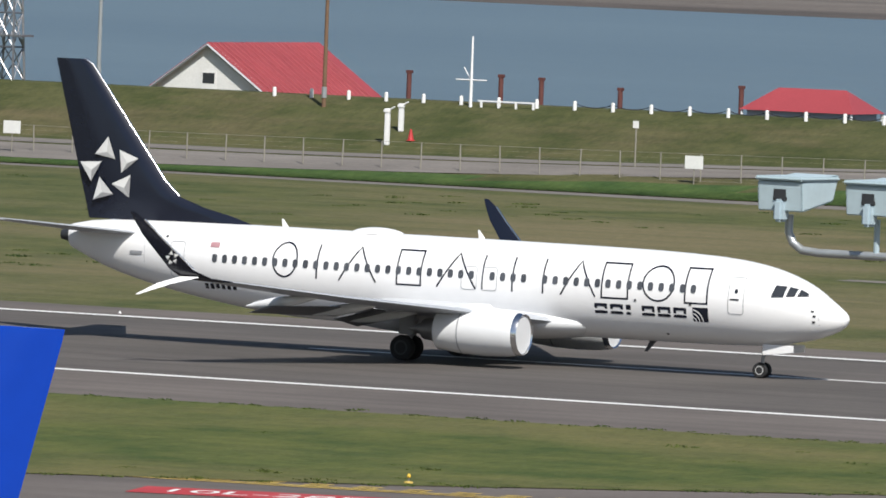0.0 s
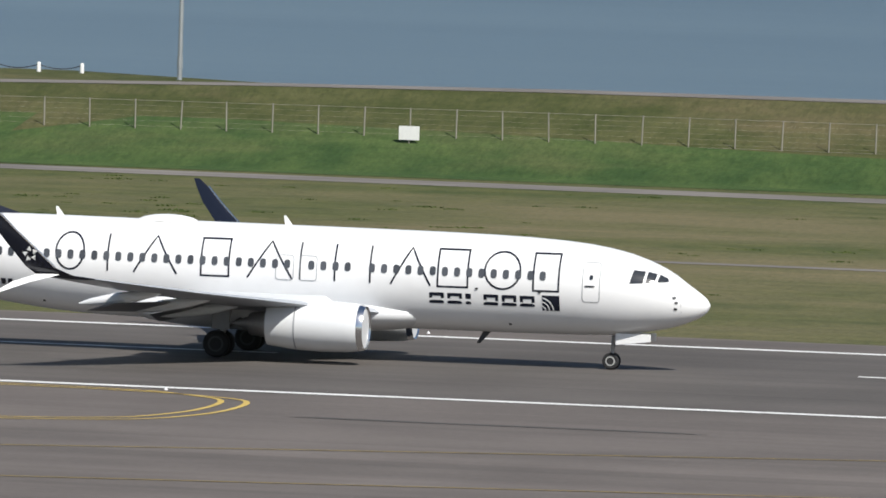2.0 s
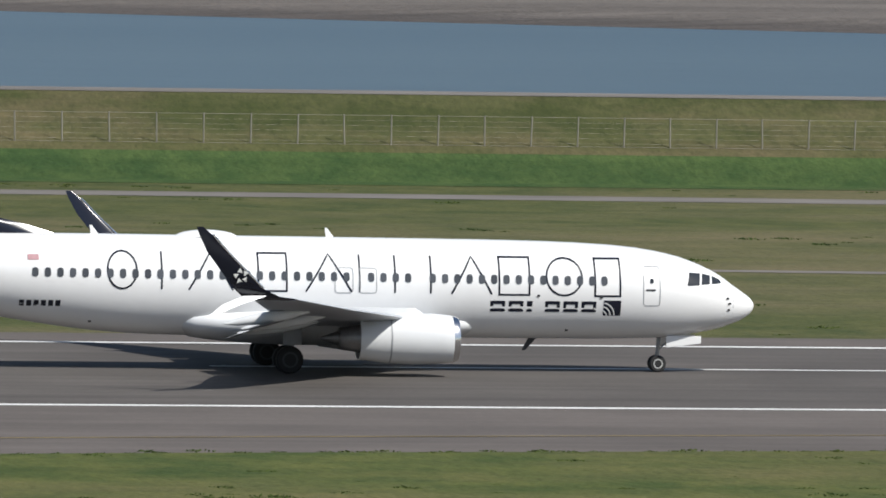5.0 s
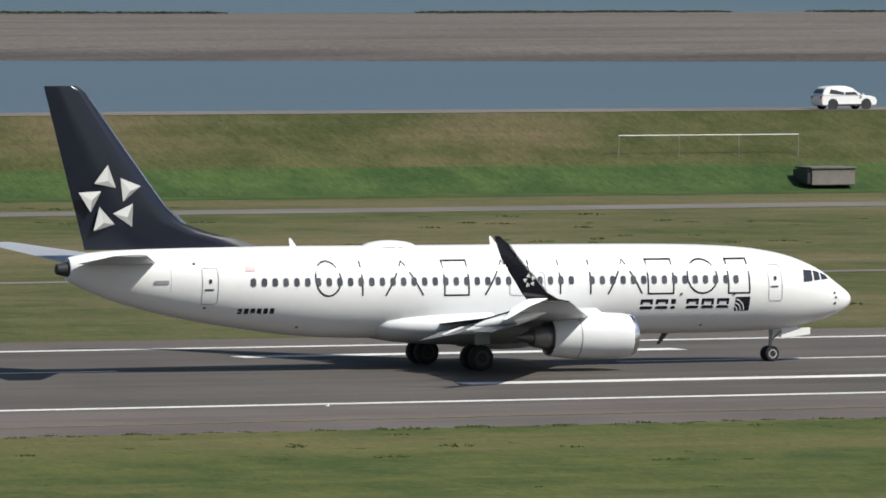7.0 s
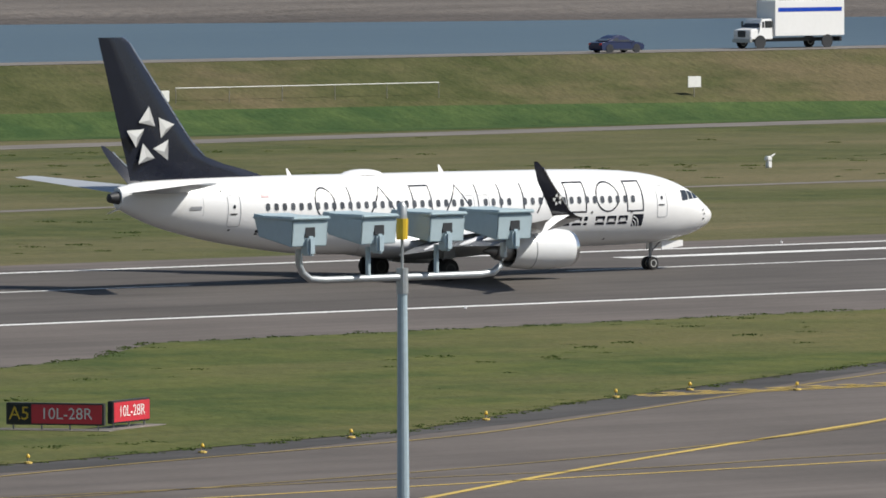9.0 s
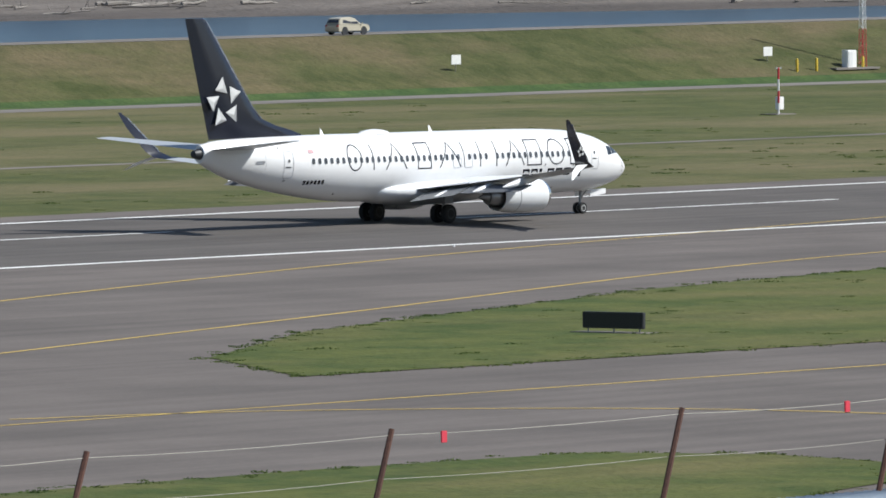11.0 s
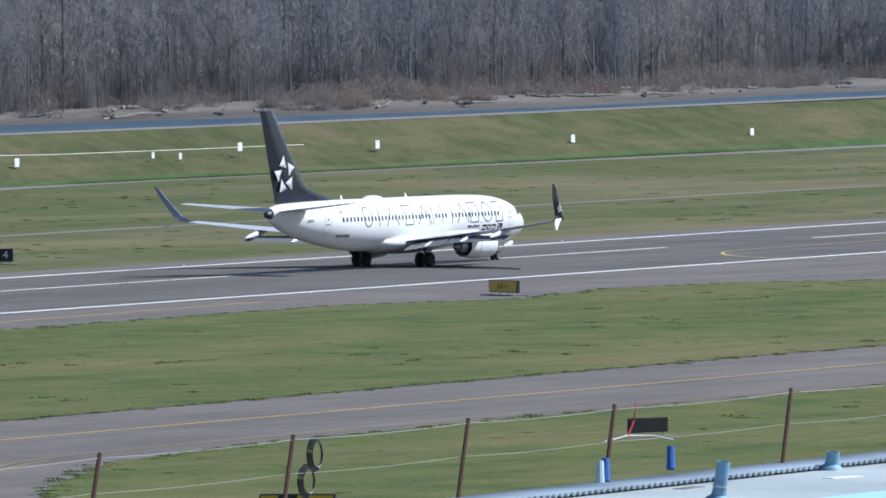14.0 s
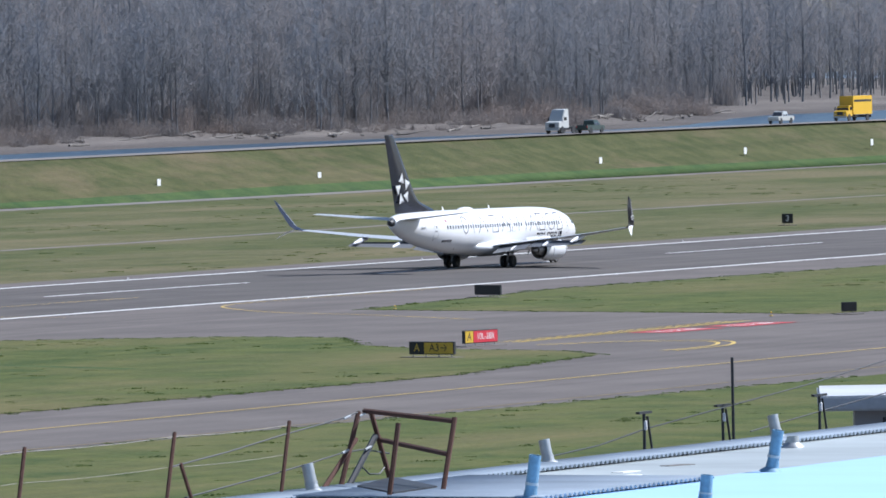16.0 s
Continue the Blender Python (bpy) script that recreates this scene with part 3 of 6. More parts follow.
    for s, z in ((1.25, 2.6), (1.22, 2.85), (1.3, 3.05), (9.3, 3.15), (6.7, 3.1), (8.0, 1.75), (27.5, 1.95), (31.9, 2.85), (32.4, 4.75)):
        part("probe", patch(s - 0.06, s + 0.06, z - 0.04, z + 0.04, out=0.03, n=1), M["dark"], A)
    part("outflow_panel", patch(31.4, 31.9, 2.6, 2.8, out=0.012, n=1), M["dark"], A)
    part("elevator_fitting", patch(33.6, 34.25, 3.9, 4.05, out=0.03, n=2), M["line"], A)


jet = tagged(airliner("airliner", M["white"], M["navy"]), "white twin-jet airliner with dark navy tail on the runway", "airliner")
livery(jet)
parked = tagged(airliner("parked_airliner", M["white"], M["blue"]), "parked airliner with a deep blue tail fin", "airliner")
parked.matrix_basis = pose(-81.7 - 38.9, 158.2, 0.0, 0, 0, 180)


M["stain"] = paving_material("dark sealed asphalt", (0.066, 0.062, 0.06), 0.3)
# ---- paint on the runway and taxiways ----
def bar(x0, x1, y, w, z=0.02, material="white_mark", name="marking"):
    ob = flat(name, [(x0, y - w / 2), (x1, y - w / 2), (x1, y + w / 2), (x0, y + w / 2)], z, M[material], runway)
    return ob


for yy, w in ((353.8, 0.95), (398.4, 0.95)):
    for k in range(-30, 60):
        bar(k * 50, k * 50 + 50, yy, w, name="edge_line")
for k in range(-22, 40):
    x = 550 + 61.2 * k if k < 0 else 641.6 + 62.4 * k
    bar(x, x + 37.0, 380.8, 0.6, name="centre_dash")
for x in (550, 596):
    bar(x, x + 45.8, 380.8, 0.6, name="centre_dash")
for x, near, far in ((-126, (367.2, 362.2), (393.2, 390.0)), (21.5, (367.0, 362.4), (393.2, 389.8)), (168.5, (366.2,), (390.4,)), (317, (366.2,), (391.2,)), (-273, (367.2, 362.2), (393.2, 390.0))):
    for yy in near + far:
        bar(x, x + 22, yy, 1.7, name="touchdown_bar")

ISLANDS = [
    [(-600, 337), (-174, 337), (-118, 338.5), (-103, 338), (-98, 334.5), (-96.5, 331), (-97, 326), (-110, 319), (-125, 311.5), (-141, 298), (-152, 292), (-172, 286), (-600, 286)],
    [(-75, 290), (-61, 296), (-45, 301.5), (-16, 311), (5, 316), (20, 321), (51, 326), (100, 332), (135, 336), (208, 337), (214, 333), (219, 324), (225, 321.5), (236, 327), (246, 336), (290, 338), (330, 338.5), (300, 323), (260, 303), (231, 288), (216, 278.5), (194, 272), (173, 270.5), (90, 266), (-75, 262)],
    [(319, 293), (361, 308), (424, 321.5), (440, 327), (500, 335.5), (552, 336), (566, 328.5), (574, 331), (585, 333), (598, 329), (605, 312), (602, 302), (587, 293), (580, 285), (575, 272), (568, 266), (534, 260.3), (481, 262.5), (401, 263), (355, 263), (319, 266), (291, 267.4), (300, 281)],
    [(170, 226), (246, 225.5), (259, 224), (262, 218), (261, 212), (253, 205), (190, 185)],
    [(308, 202), (326, 213), (347, 225.5), (365, 234), (380, 236.5), (407, 237), (480, 234.3), (532, 231), (900, 231), (900, 100), (240, 100), (240, 150)],
    [(664, 331), (676, 333.5), (689, 334.5), (716, 339), (780, 337), (1300, 337), (1300, 280), (660, 282), (648, 285), (652, 295), (656, 308)],
]
for poly in ISLANDS:
    tagged(flat("grass_island", poly, 0.035, M["grass"]), "mown grass island with weeds between paved strips", "grass", group="grass islands", **STRUCT)


def curve(points, n=6):
    """A smooth line through (x, y) points."""
    out = []
    for i in range(len(points) - 1):
        p = [points[max(i - 1, 0)], points[i], points[i + 1], points[min(i + 2, len(points) - 1)]]
        for k in range(n):
            t = k / n
            out.append(tuple(0.5 * (2 * p[1][c] + (p[2][c] - p[0][c]) * t + (2 * p[0][c] - 5 * p[1][c] + 4 * p[2][c] - p[3][c]) * t * t + (3 * p[1][c] - p[0][c] - 3 * p[2][c] + p[3][c]) * t**3) for c in (0, 1)))
    return out + [points[-1]]


YELLOW = [
    (0.28, [(180, 253.2), (275, 253.4), (350, 252.4), (470, 250), (580, 250.2), (900, 250.2)]),
    (0.25, [(-125, 296), (-101, 307.8), (-81, 317), (-52, 328.6), (-17, 342), (20, 352)]),
    (0.25, [(-140, 290), (-93, 298), (-45, 310), (-16, 318.5), (20, 328.3), (53, 335), (110, 341), (200, 345)]),
    (0.35, [(-104, 353), (-87, 351.9), (-82.4, 349.5), (-80.4, 346), (-80.4, 338), (-83.4, 333), (-96, 329)]),
    (0.35, [(-104, 352.2), (-87, 351.1), (-81.6, 349.2), (-79.4, 346), (-79.4, 337.6), (-82.8, 332.2), (-96, 328)]),
    (0.3, [(265, 280), (330, 302.7), (387, 323), (440, 334), (477, 341), (560, 346)]),
    (0.3, [(290, 310), (370, 340), (424, 354.6), (485, 368.3), (540, 376)]),
    (0.3, [(262, 256), (273, 250.7), (283, 237), (284, 216), (280, 205)]),
    (0.36, [(272, 197.5), (286, 207.2), (313, 225.8), (333, 239.7), (340, 244.6), (346, 248.4), (356, 251.4), (375, 252.1)]),
    (0.4, [(296, 214), (292, 209), (287, 204.5), (272, 201)]),
    (0.2, [(366, 238), (361, 236.6), (343, 228.6), (320, 215.7), (312, 210.3), (307, 206.8), (300, 201)]),
    (0.2, [(900, 236), (600, 236.5), (482, 236), (435, 238), (406, 239.2), (372, 239.6), (359, 236.8), (340, 227.5), (318, 214.5), (300, 202.5)]),
    (0.36, [(170, 233), (193.1, 248.4), (210.7, 259.3), (233.1, 271.8), (262, 288)]),
    (0.2, [(172, 255.6), (184.7, 256.6), (202.2, 259.4), (212.4, 262.1), (223.9, 266.4), (232.6, 271.3), (258, 287)]),
    (0.2, [(172, 258.5), (198.8, 256.6), (208, 255.6), (219.8, 256.3), (250, 255.6)]),
    (0.25, [(180, 263.5), (195.1, 269.0), (213.7, 274.1), (226.0, 280.6), (239.2, 288.1), (254.4, 296.6)]),
    (0.35, [(700, 370), (672, 369.8), (660, 365), (652, 357), (650, 350)]),
    (0.35, [(720, 352), (688, 351.6), (676, 349.6), (667, 343.8), (658, 335), (652, 325), (640, 310)]),
    (0.3, [(575, 264.6), (584, 265.1), (592, 268.9), (592, 275), (586, 279)]),
    (0.3, [(575, 263.8), (585, 264.3), (593.4, 268.6), (593.2, 275.4), (587, 279.6)]),
]
for w, pts in YELLOW:
    strip("yellow_line", curve(pts), w * (1.0 if w != 0.35 else 0.7), 0.024, M["yellow_worn" if w in (0.2, 0.25) else "yellow_mark"], apron)


tagged(flat("lush_grass_strip", [(551.3, 302), (553.2, 302), (546.2, 288.6), (544.8, 289)], 0.04, M["grass_far"]), "dark lush strip across the mown island", "grass", **STRUCT)
edge = strip("dark_shoulder", curve([(150, 266.2), (191.5, 271.2), (204, 274.6), (219.5, 281.2), (233.8, 288.6), (261, 304.5), (300, 325)]), 5.0, 0.014, M["stain"])
tagged(edge, "dark sealed shoulder between taxiway and grass", "shoulder", **STRUCT)
stain = flat("oil_stain", [(-76.5, 338.9), (-72, 338.6), (-66, 338.75), (-60.5, 338.7), (-62, 339.25), (-67, 339.3), (-71, 339.15), (-75, 339.4)], 0.022, M["stain"])
tagged(stain, "long dark stain on the shoulder asphalt", "stain", **STRUCT)


def hold_lines(a, b):
    """Two solid and two dashed yellow lines across a taxiway."""
    a, b = Vector(a), Vector(b)
    d = (b - a).normalized()
    n = Vector((-d.y, d.x))
    for k in (0, 1):
        strip("hold_line", [tuple(a + n * 0.6 * k), tuple(b + n * 0.6 * k)], 0.3, 0.025, M["yellow_mark"], apron)
    length = (b - a).length
    for k in (2, 3):
        for j in range(int(length / 1.8)):
            p = a + d * (j * 1.8) + n * 0.6 * k
            strip("hold_dash", [tuple(p), tuple(p + d * 0.9)], 0.3, 0.025, M["yellow_mark"], apron)


hold_lines((236, 289.6), (263, 288.2))
hold_lines((592, 283.3), (634, 284.6))
hold_lines((-152, 293.5), (-118, 297))


def lettering(text, size, material, parent, m, name="lettering"):
    """Words in the built-in font as a flat mesh."""
    c = bpy.data.curves.new(name, "FONT")
    c.body, c.size, c.align_x, c.align_y, c.extrude = text, size, "CENTER", "CENTER", 0.0
    tmp = bpy.data.objects.new(name, c)
    me = bpy.data.meshes.new_from_object(tmp)
    bpy.data.objects.remove(tmp)
    me.materials.append(material)
    ob = new(name, me)
    ob.parent = parent
    ob.matrix_basis = m
    return ob


def red_mark(x, y, turn, w=9.0, h=3.4):
    bm = bmesh.new()
    c, s = math.cos(radians(turn)), math.sin(radians(turn))
    bm.faces.new([bm.verts.new((x + c * u - s * v, y + s * u + c * v, 0.026)) for u, v in ((-w / 2, -h / 2), (w / 2, -h / 2), (w / 2, h / 2), (-w / 2, h / 2))])
    ob = part("red_ground_marking", bm, M["red_mark"], apron)
    lettering("10L-28R", 2.2, M["white_mark"], ob, pose(x, y, 0.031, 0, 0, turn))


red_mark(-141.5, 289.2, 14)
red_mark(-127.5, 290.6, 14, 7.0)
red_mark(614, 281.4, -2, 9)
red_mark(626, 281.0, -2, 9)
red_mark(264, 284, -3)


# ---- signs and lights on the field ----
def airfield_sign(name, a, b, height, panels, label, facing=-1, group=""):
    """A box sign on short legs from ground point a to b; panels: (share, back colour, letters, letter colour)."""
    a, b = Vector((*a, 0)), Vector((*b, 0))
    L = (b - a).length
    ang = math.atan2(b.y - a.y, b.x - a.x)
    top = empty(name, Matrix.Translation((a + b) / 2) @ Matrix.Rotation(ang, 4, "Z"), label=label, category="airfield sign", group=group)
    part("sign_case", boxed(-L / 2, L / 2, -0.12, 0.12, 0.22, 0.22 + height, 0.03), M["dark"], top)
    n = max(2, int(L / 0.9))
    for k in range(n):
        x = -L / 2 + 0.25 + (L - 0.5) * k / (n - 1)
        part("leg", rod(bmesh.new(), (x, 0, 0.0), (x, 0, 0.24), 0.035), M["steel"], top)
    part("foot_slab", boxed(-L / 2 - 0.4, L / 2 + 0.4, -0.6, 0.6, 0.0, 0.06, 0.02), M["track"], top, "concrete slab")
    x = -L / 2 + 0.06
    tot = sum(p[0] for p in panels)
    for share, back, word, ink in panels:
        w = (L - 0.12) * share / tot
        p = part("sign_panel", boxed(x + 0.02, x + w - 0.02, -0.135, -0.115, 0.28, 0.16 + height), M[back], top)
        if word:
            lettering(word, min(height * 0.85, w / max(1, len(word)) * 1.5), M[ink], p, pose(x + w / 2, -0.142, 0.22 + height / 2, 90, 0, 0))
        x += w
    return top


M["sign_red"] = plain("red sign face", (0.55, 0.03, 0.05), 0.4, grain=2, vary=0.08)
M["sign_yellow"] = plain("yellow sign face", (0.62, 0.40, 0.03), 0.4, grain=2, vary=0.1)
M["black"] = plain("black sign face", (0.012, 0.012, 0.013), 0.45, grain=2, vary=0.2)
airfield_sign("airfield_sign", (204.45, 288.55), (206.65, 285.4), 0.82, [(1, "black", "A5", "sign_yellow"), (3, "sign_red", "10L-28R", "white_mark")], "red and black holding position sign on the grass")
airfield_sign("airfield_sign", (207.4, 286.1), (210.0, 287.3), 0.85, [(3, "sign_red", "10L-28R", "white_mark")], "red runway sign panel on the grass")
airfield_sign("airfield_sign", (175.2, 279.1), (176.1, 276.7), 0.95, [(1, "black", "A", "sign_yellow"), (1, "sign_yellow", "A5", "black"), (1, "black", "", "black")], "yellow and black taxiway sign on the grass")
airfield_sign("airfield_sign", (227.8, 328.2), (228.2, 326.1), 0.85, [(1, "black", "", "black")], "dark back of a taxiway sign beside the runway")
airfield_sign("airfield_sign", (326.1, 282.2), (326.6, 279.0), 0.75, [(1, "black", "", "black")], "black back of a long sign on the grass")
airfield_sign("airfield_sign", (573.2, 335.8), (571.1, 332.3), 0.85, [(1, "sign_yellow", "A4→", "black")], "yellow exit sign beside the runway")
airfield_sign("airfield_sign", (326.3, 202.1), (327.1, 199.0), 0.85, [(1, "sign_yellow", "", "black"), (1, "black", "", "black"), (2, "sign_yellow", "", "black")], "yellow taxiway sign in the grass beyond the roof")
airfield_sign("airfield_sign", (390.4, 221.3), (392.2, 220.2), 0.7, [(1, "black", "", "black")], "dark back of a small sign on the grass")
airfield_sign("airfield_sign", (694.3, 336.1), (693.5, 333.4), 0.8, [(1, "black", "", "black")], "black back of a runway exit sign")
airfield_sign("airfield_sign", (564.4, 278.1), (563.8, 274.5), 0.85, [(1, "black", "A", "sign_yellow"), (2, "sign_yellow", "A3→", "black")], "black and yellow taxiway sign beside the connector")
airfield_sign("airfield_sign", (583.2, 283.3), (587.0, 282.6), 0.9, [(1, "sign_yellow", "A", "black"), (3, "sign_red", "10L-28R", "white_mark")], "yellow and red runway holding sign")
airfield_sign("airfield_sign", (646.9, 283.0), (647.8, 282.2), 0.7, [(1, "black", "", "black")], "grey back of a holding sign")
for x, word in ((638.7, "4"), (943.9, "3")):
    airfield_sign("distance_sign", (x - 0.25, 419.7), (x + 0.25, 418.6), 1.05, [(1, "black", word, "white_mark")], "black distance sign with a white figure beside the runway", group="distance signs")


def small_light(x, y, colour):
    top = empty("taxiway_light", Matrix.Translation((x, y, 0.03)), label="small stake light at the pavement edge", category="edge light", group="edge lights")
    part("stem", rod(bmesh.new(), (0, 0, 0), (0, 0, 0.21), 0.03), M["steel"], top)
    part("lens", turned([(0.2, 0.06), (0.23, 0.075), (0.3, 0.06), (0.34, 0.02)], 10, "z"), M[colour], top)
    part("base", turned([(0.0, 0.16), (0.06, 0.15), (0.08, 0.02)], 10, "z"), M["yellow_mark"], top)


for x, y in ((234.5, 289.7), (239.9, 291.7), (243.1, 288.9), (221.4, 281.3), (210.8, 275.8), (201.6, 272.5), (193.4, 271.7), (-141, 299.5), (-127, 310), (-112, 319), (-97, 326), (664.6, 328.7), (643.7, 287.3), (185, 270)):
    small_light(x, y, "sign_yellow")
for k in range(-6, 22):
    for y in (352.2, 400.6):
        lamp = part("runway_light", turned([(0.0, 0.08), (0.03, 0.08), (0.05, 0.05), (0.09, 0.05), (0.11, 0.01)], 10, "z"), M["white"])
        lamp.matrix_basis = pose(k * 60.0 - 24, y, 0.012)
        tagged(lamp, "small white runway edge light on the asphalt", "edge light", "runway edge lights")


# ---- far shore and woods ----
def sand_material():
    k = Nodes("river sand")
    col = k.ramp(k.noise(0.05, 6, (0.25, 1, 1)), [(0.3, (0.088, 0.076, 0.067)), (0.7, (0.152, 0.133, 0.118))])
    col = k.mix(0.5, col, k.ramp(k.noise(0.6, 6), [(0.3, (0.7, 0.7, 0.7)), (0.7, (1.15, 1.15, 1.15))]), "MULTIPLY")
    sep = k.n.new("ShaderNodeSeparateXYZ")
    k.l.new(k.co, sep.inputs[0])
    damp = k.ramp(sep.outputs[2], [(0.0, (0.62, 0.61, 0.62)), (0.55, (1.0, 1.0, 1.0))])
    col = k.mix(1.0, col, damp, "MULTIPLY")
    drift = k.ramp(k.noise(0.16, 6, (0.12, 1.6, 1), 0.7), [(0.36, (0.66, 0.64, 0.62)), (0.5, (1.0, 1.0, 1.0)), (0.7, (1.12, 1.1, 1.08))])
    col = k.mix(0.8, col, drift, "MULTIPLY")
    k.bump(k.noise(0.5, 5), 0.8, 0.8)
    return k.done(col, 0.95)


def wood_material(name, lo, hi):
    k = Nodes(name)
    geo = k.n.new("ShaderNodeNewGeometry")
    col = k.ramp(geo.outputs["Random Per Island"], [(0.1, lo), (0.9, hi)])
    col = k.mix(0.75, col, k.ramp(k.noise(0.045, 4, (1, 0.5, 0.35)), [(0.35, (0.68, 0.76, 0.86)), (0.52, (1.0, 1.0, 1.0)), (0.68, (1.28, 1.12, 1.02))]), "MULTIPLY")
    m = k.done(col, 0.9, **{"Specular IOR Level": 0.2})
    # Translucency added to even out lit and shaded sides, imitating hazy low contrast.
    thin, both = k.n.new("ShaderNodeBsdfTranslucent"), k.n.new("ShaderNodeMixShader")
    k.l.new(col, thin.inputs[0])
    both.inputs[0].default_value = 0.45
    k.l.new(k.b.outputs[0], both.inputs[1])
    k.l.new(thin.outputs[0], both.inputs[2])
    k.l.new(both.outputs[0], k.n["Material Output"].inputs[0])
    return m


M["sand"] = sand_material()
# Bark and twigs lightened and turned bluish: distance haze put into their colour.
M["bark"] = wood_material("hazed grey winter bark", (0.20, 0.21, 0.225), (0.25, 0.255, 0.27))
M["twig"] = wood_material("hazed grey-brown bare twigs", (0.27, 0.275, 0.29), (0.32, 0.318, 0.328))
M["brush"] = wood_material("dusky leafless brush", (0.20, 0.18, 0.17), (0.255, 0.225, 0.21))
M["thicket"] = wood_material("dusky undergrowth stems", (0.21, 0.20, 0.20), (0.255, 0.24, 0.235))
M["drift"] = plain("weathered driftwood", (0.22, 0.20, 0.18), 0.9, grain=2, vary=0.35, random=0.5)
M["litter"] = grass_material("forest floor", (0.10, 0.085, 0.06), (0.16, 0.13, 0.10), (0.2, 0.16, 0.13))

SHORE = [(-1500, 1560), (-700, 1530), (-300, 1480), (0, 1340), (250, 1150), (440, 1088), (545, 1060), (690, 1055), (790, 1010), (1040, 950), (1110, 926), (1300, 934), (1400, 915), (1515, 894), (1620, 906), (1700, 922), (1865, 920), (1940, 915), (2025, 931), (2230, 1000), (2340, 1012), (2900, 1190), (3200, 1300)]


def shore_y(x):
    return interp([(a, b) for a, b in SHORE], x)[0]


def shore_rows(x):
    y = shore_y(x) - 4
    j = noise.noise((x * 0.02, 3.1, 0)) * 9
    w = ramp_up(x, 950, 1150)
    back = y + 245
    return [(y - 6, -1.2), (y + j * 0.3, -0.5), (y + 10 + j, 0.1), (y + 22 + j, 0.9 + 0.5 * w), (y + 60, 1.6 + w), (y + 130, 2.2 + 1.6 * w), (back, 2.0 + 3 * w), (back + 14, 0.0 - 0.8 * (1 - w) + 5 * w), (back + 20, -1.5 + 7 * w), (back + 300, -1.5 + 8 * w)]


SX = list(range(-1500, 3200, 12))
tagged(sheet("far_shore", SX, shore_rows, M["sand"]), "low sandy island shore across the river", "shore", **STRUCT)


def woods(name, spots, proto, material, label, category):
    """Joins many copies of a few prototype shapes into one mesh."""
    vs, fs, base = [], [], 0
    for k, (x, y, z, turn, scale) in enumerate(spots):
        v, f = proto[k % len(proto)]
        c, s = math.cos(turn), math.sin(turn)
        w = np.empty_like(v)
        w[:, 0] = (v[:, 0] * c - v[:, 1] * s) * scale + x
        w[:, 1] = (v[:, 0] * s + v[:, 1] * c) * scale + y
        w[:, 2] = v[:, 2] * scale + z
        vs.append(w)
        fs.append(f + base)
        base += len(v)
    v, f = np.concatenate(vs), np.concatenate(fs)
    me = bpy.data.meshes.new(name)
    me.vertices.add(len(v))
    me.vertices.foreach_set("co", v.astype(np.float32).ravel())
    me.loops.add(f.size)
    me.loops.foreach_set("vertex_index", f.astype(np.int32).ravel())
    me.polygons.add(len(f))
    me.polygons.foreach_set("loop_start", np.arange(0, f.size, 3, dtype=np.int32))
    me.update(calc_edges=True)
    me.materials.append(material)
    return tagged(new(name, me), label, category, kind="stuff")


rng = np.random.default_rng(7)


def needle(v, f, a, b, r0, r1, n=3):
    """A thin tapered stick of n sides."""
    a, b = np.array(a, float), np.array(b, float)
    d = b - a
    d /= np.linalg.norm(d) + 1e-9
    u = np.cross(d, [0.3, 0.9, 0.1])
    u /= np.linalg.norm(u) + 1e-9
    w = np.cross(d, u)
    i = len(v)
    for p, r in ((a, r0), (b, r1)):
        for k in range(n):
            t = 2 * math.pi * k / n
            v.append(p + (u * math.cos(t) + w * math.sin(t)) * r)
    for k in range(n):
        q = (k + 1) % n
        f.append((i + k, i + q, i + n + q))
        f.append((i + k, i + n + q, i + n + k))


def splinter(v, f, a, b, w):
    """A single thin blade for the finest twigs."""
    a, b = np.array(a, float), np.array(b, float)
    side = rng.normal(size=3)
    side /= np.linalg.norm(side)
    i = len(v)
    v.extend([a - side * w, a + side * w, b])
    f.append((i, i + 1, i + 2))


def bare_tree(height, limbs, spread, twigs):
    v, f, tv, tf = [], [], [], []
    p, r = np.zeros(3), height * 0.0075
    path = [p]
    for k in range(6):
        p = p + np.array([rng.normal() * 0.25, rng.normal() * 0.25, height * 0.9 / 6])
        path.append(p)
    for k in range(6):
        needle(v, f, path[k], path[k + 1], r * (1 - k / 6.5), r * (1 - (k + 1) / 6.5), 5)
    for k in range(limbs):
        h = 0.07 + 0.88 * rng.random()
        q = h * 6
        i = min(5, int(q))
        a = path[i] + (path[i + 1] - path[i]) * (q - i)
        t = rng.random() * 2 * math.pi
        ln = spread * (1.15 - h) * (0.6 + 0.7 * rng.random()) + 1.2
        b = a + np.array([math.cos(t) * ln * 0.6, math.sin(t) * ln * 0.6, ln * (0.75 + 0.5 * rng.random())])
        needle(v, f, a, b, r * 0.35 * (1.1 - h), 0.02, 3)
        for j in range(twigs):
            c = a + (b - a) * (0.25 + 0.75 * rng.random())
            g = rng.normal(size=3) * 0.8 + np.array([0, 0, 1.0])
            d = c + g * (0.8 + 1.1 * rng.random())
            splinter(tv, tf, c, d, 0.08)
            splinter(tv, tf, c + (d - c) * 0.5, c + (d - c) * 0.5 + rng.normal(size=3) * 1.1, 0.065)
    return (np.array(v), np.array(f)), (np.array(tv), np.array(tf))


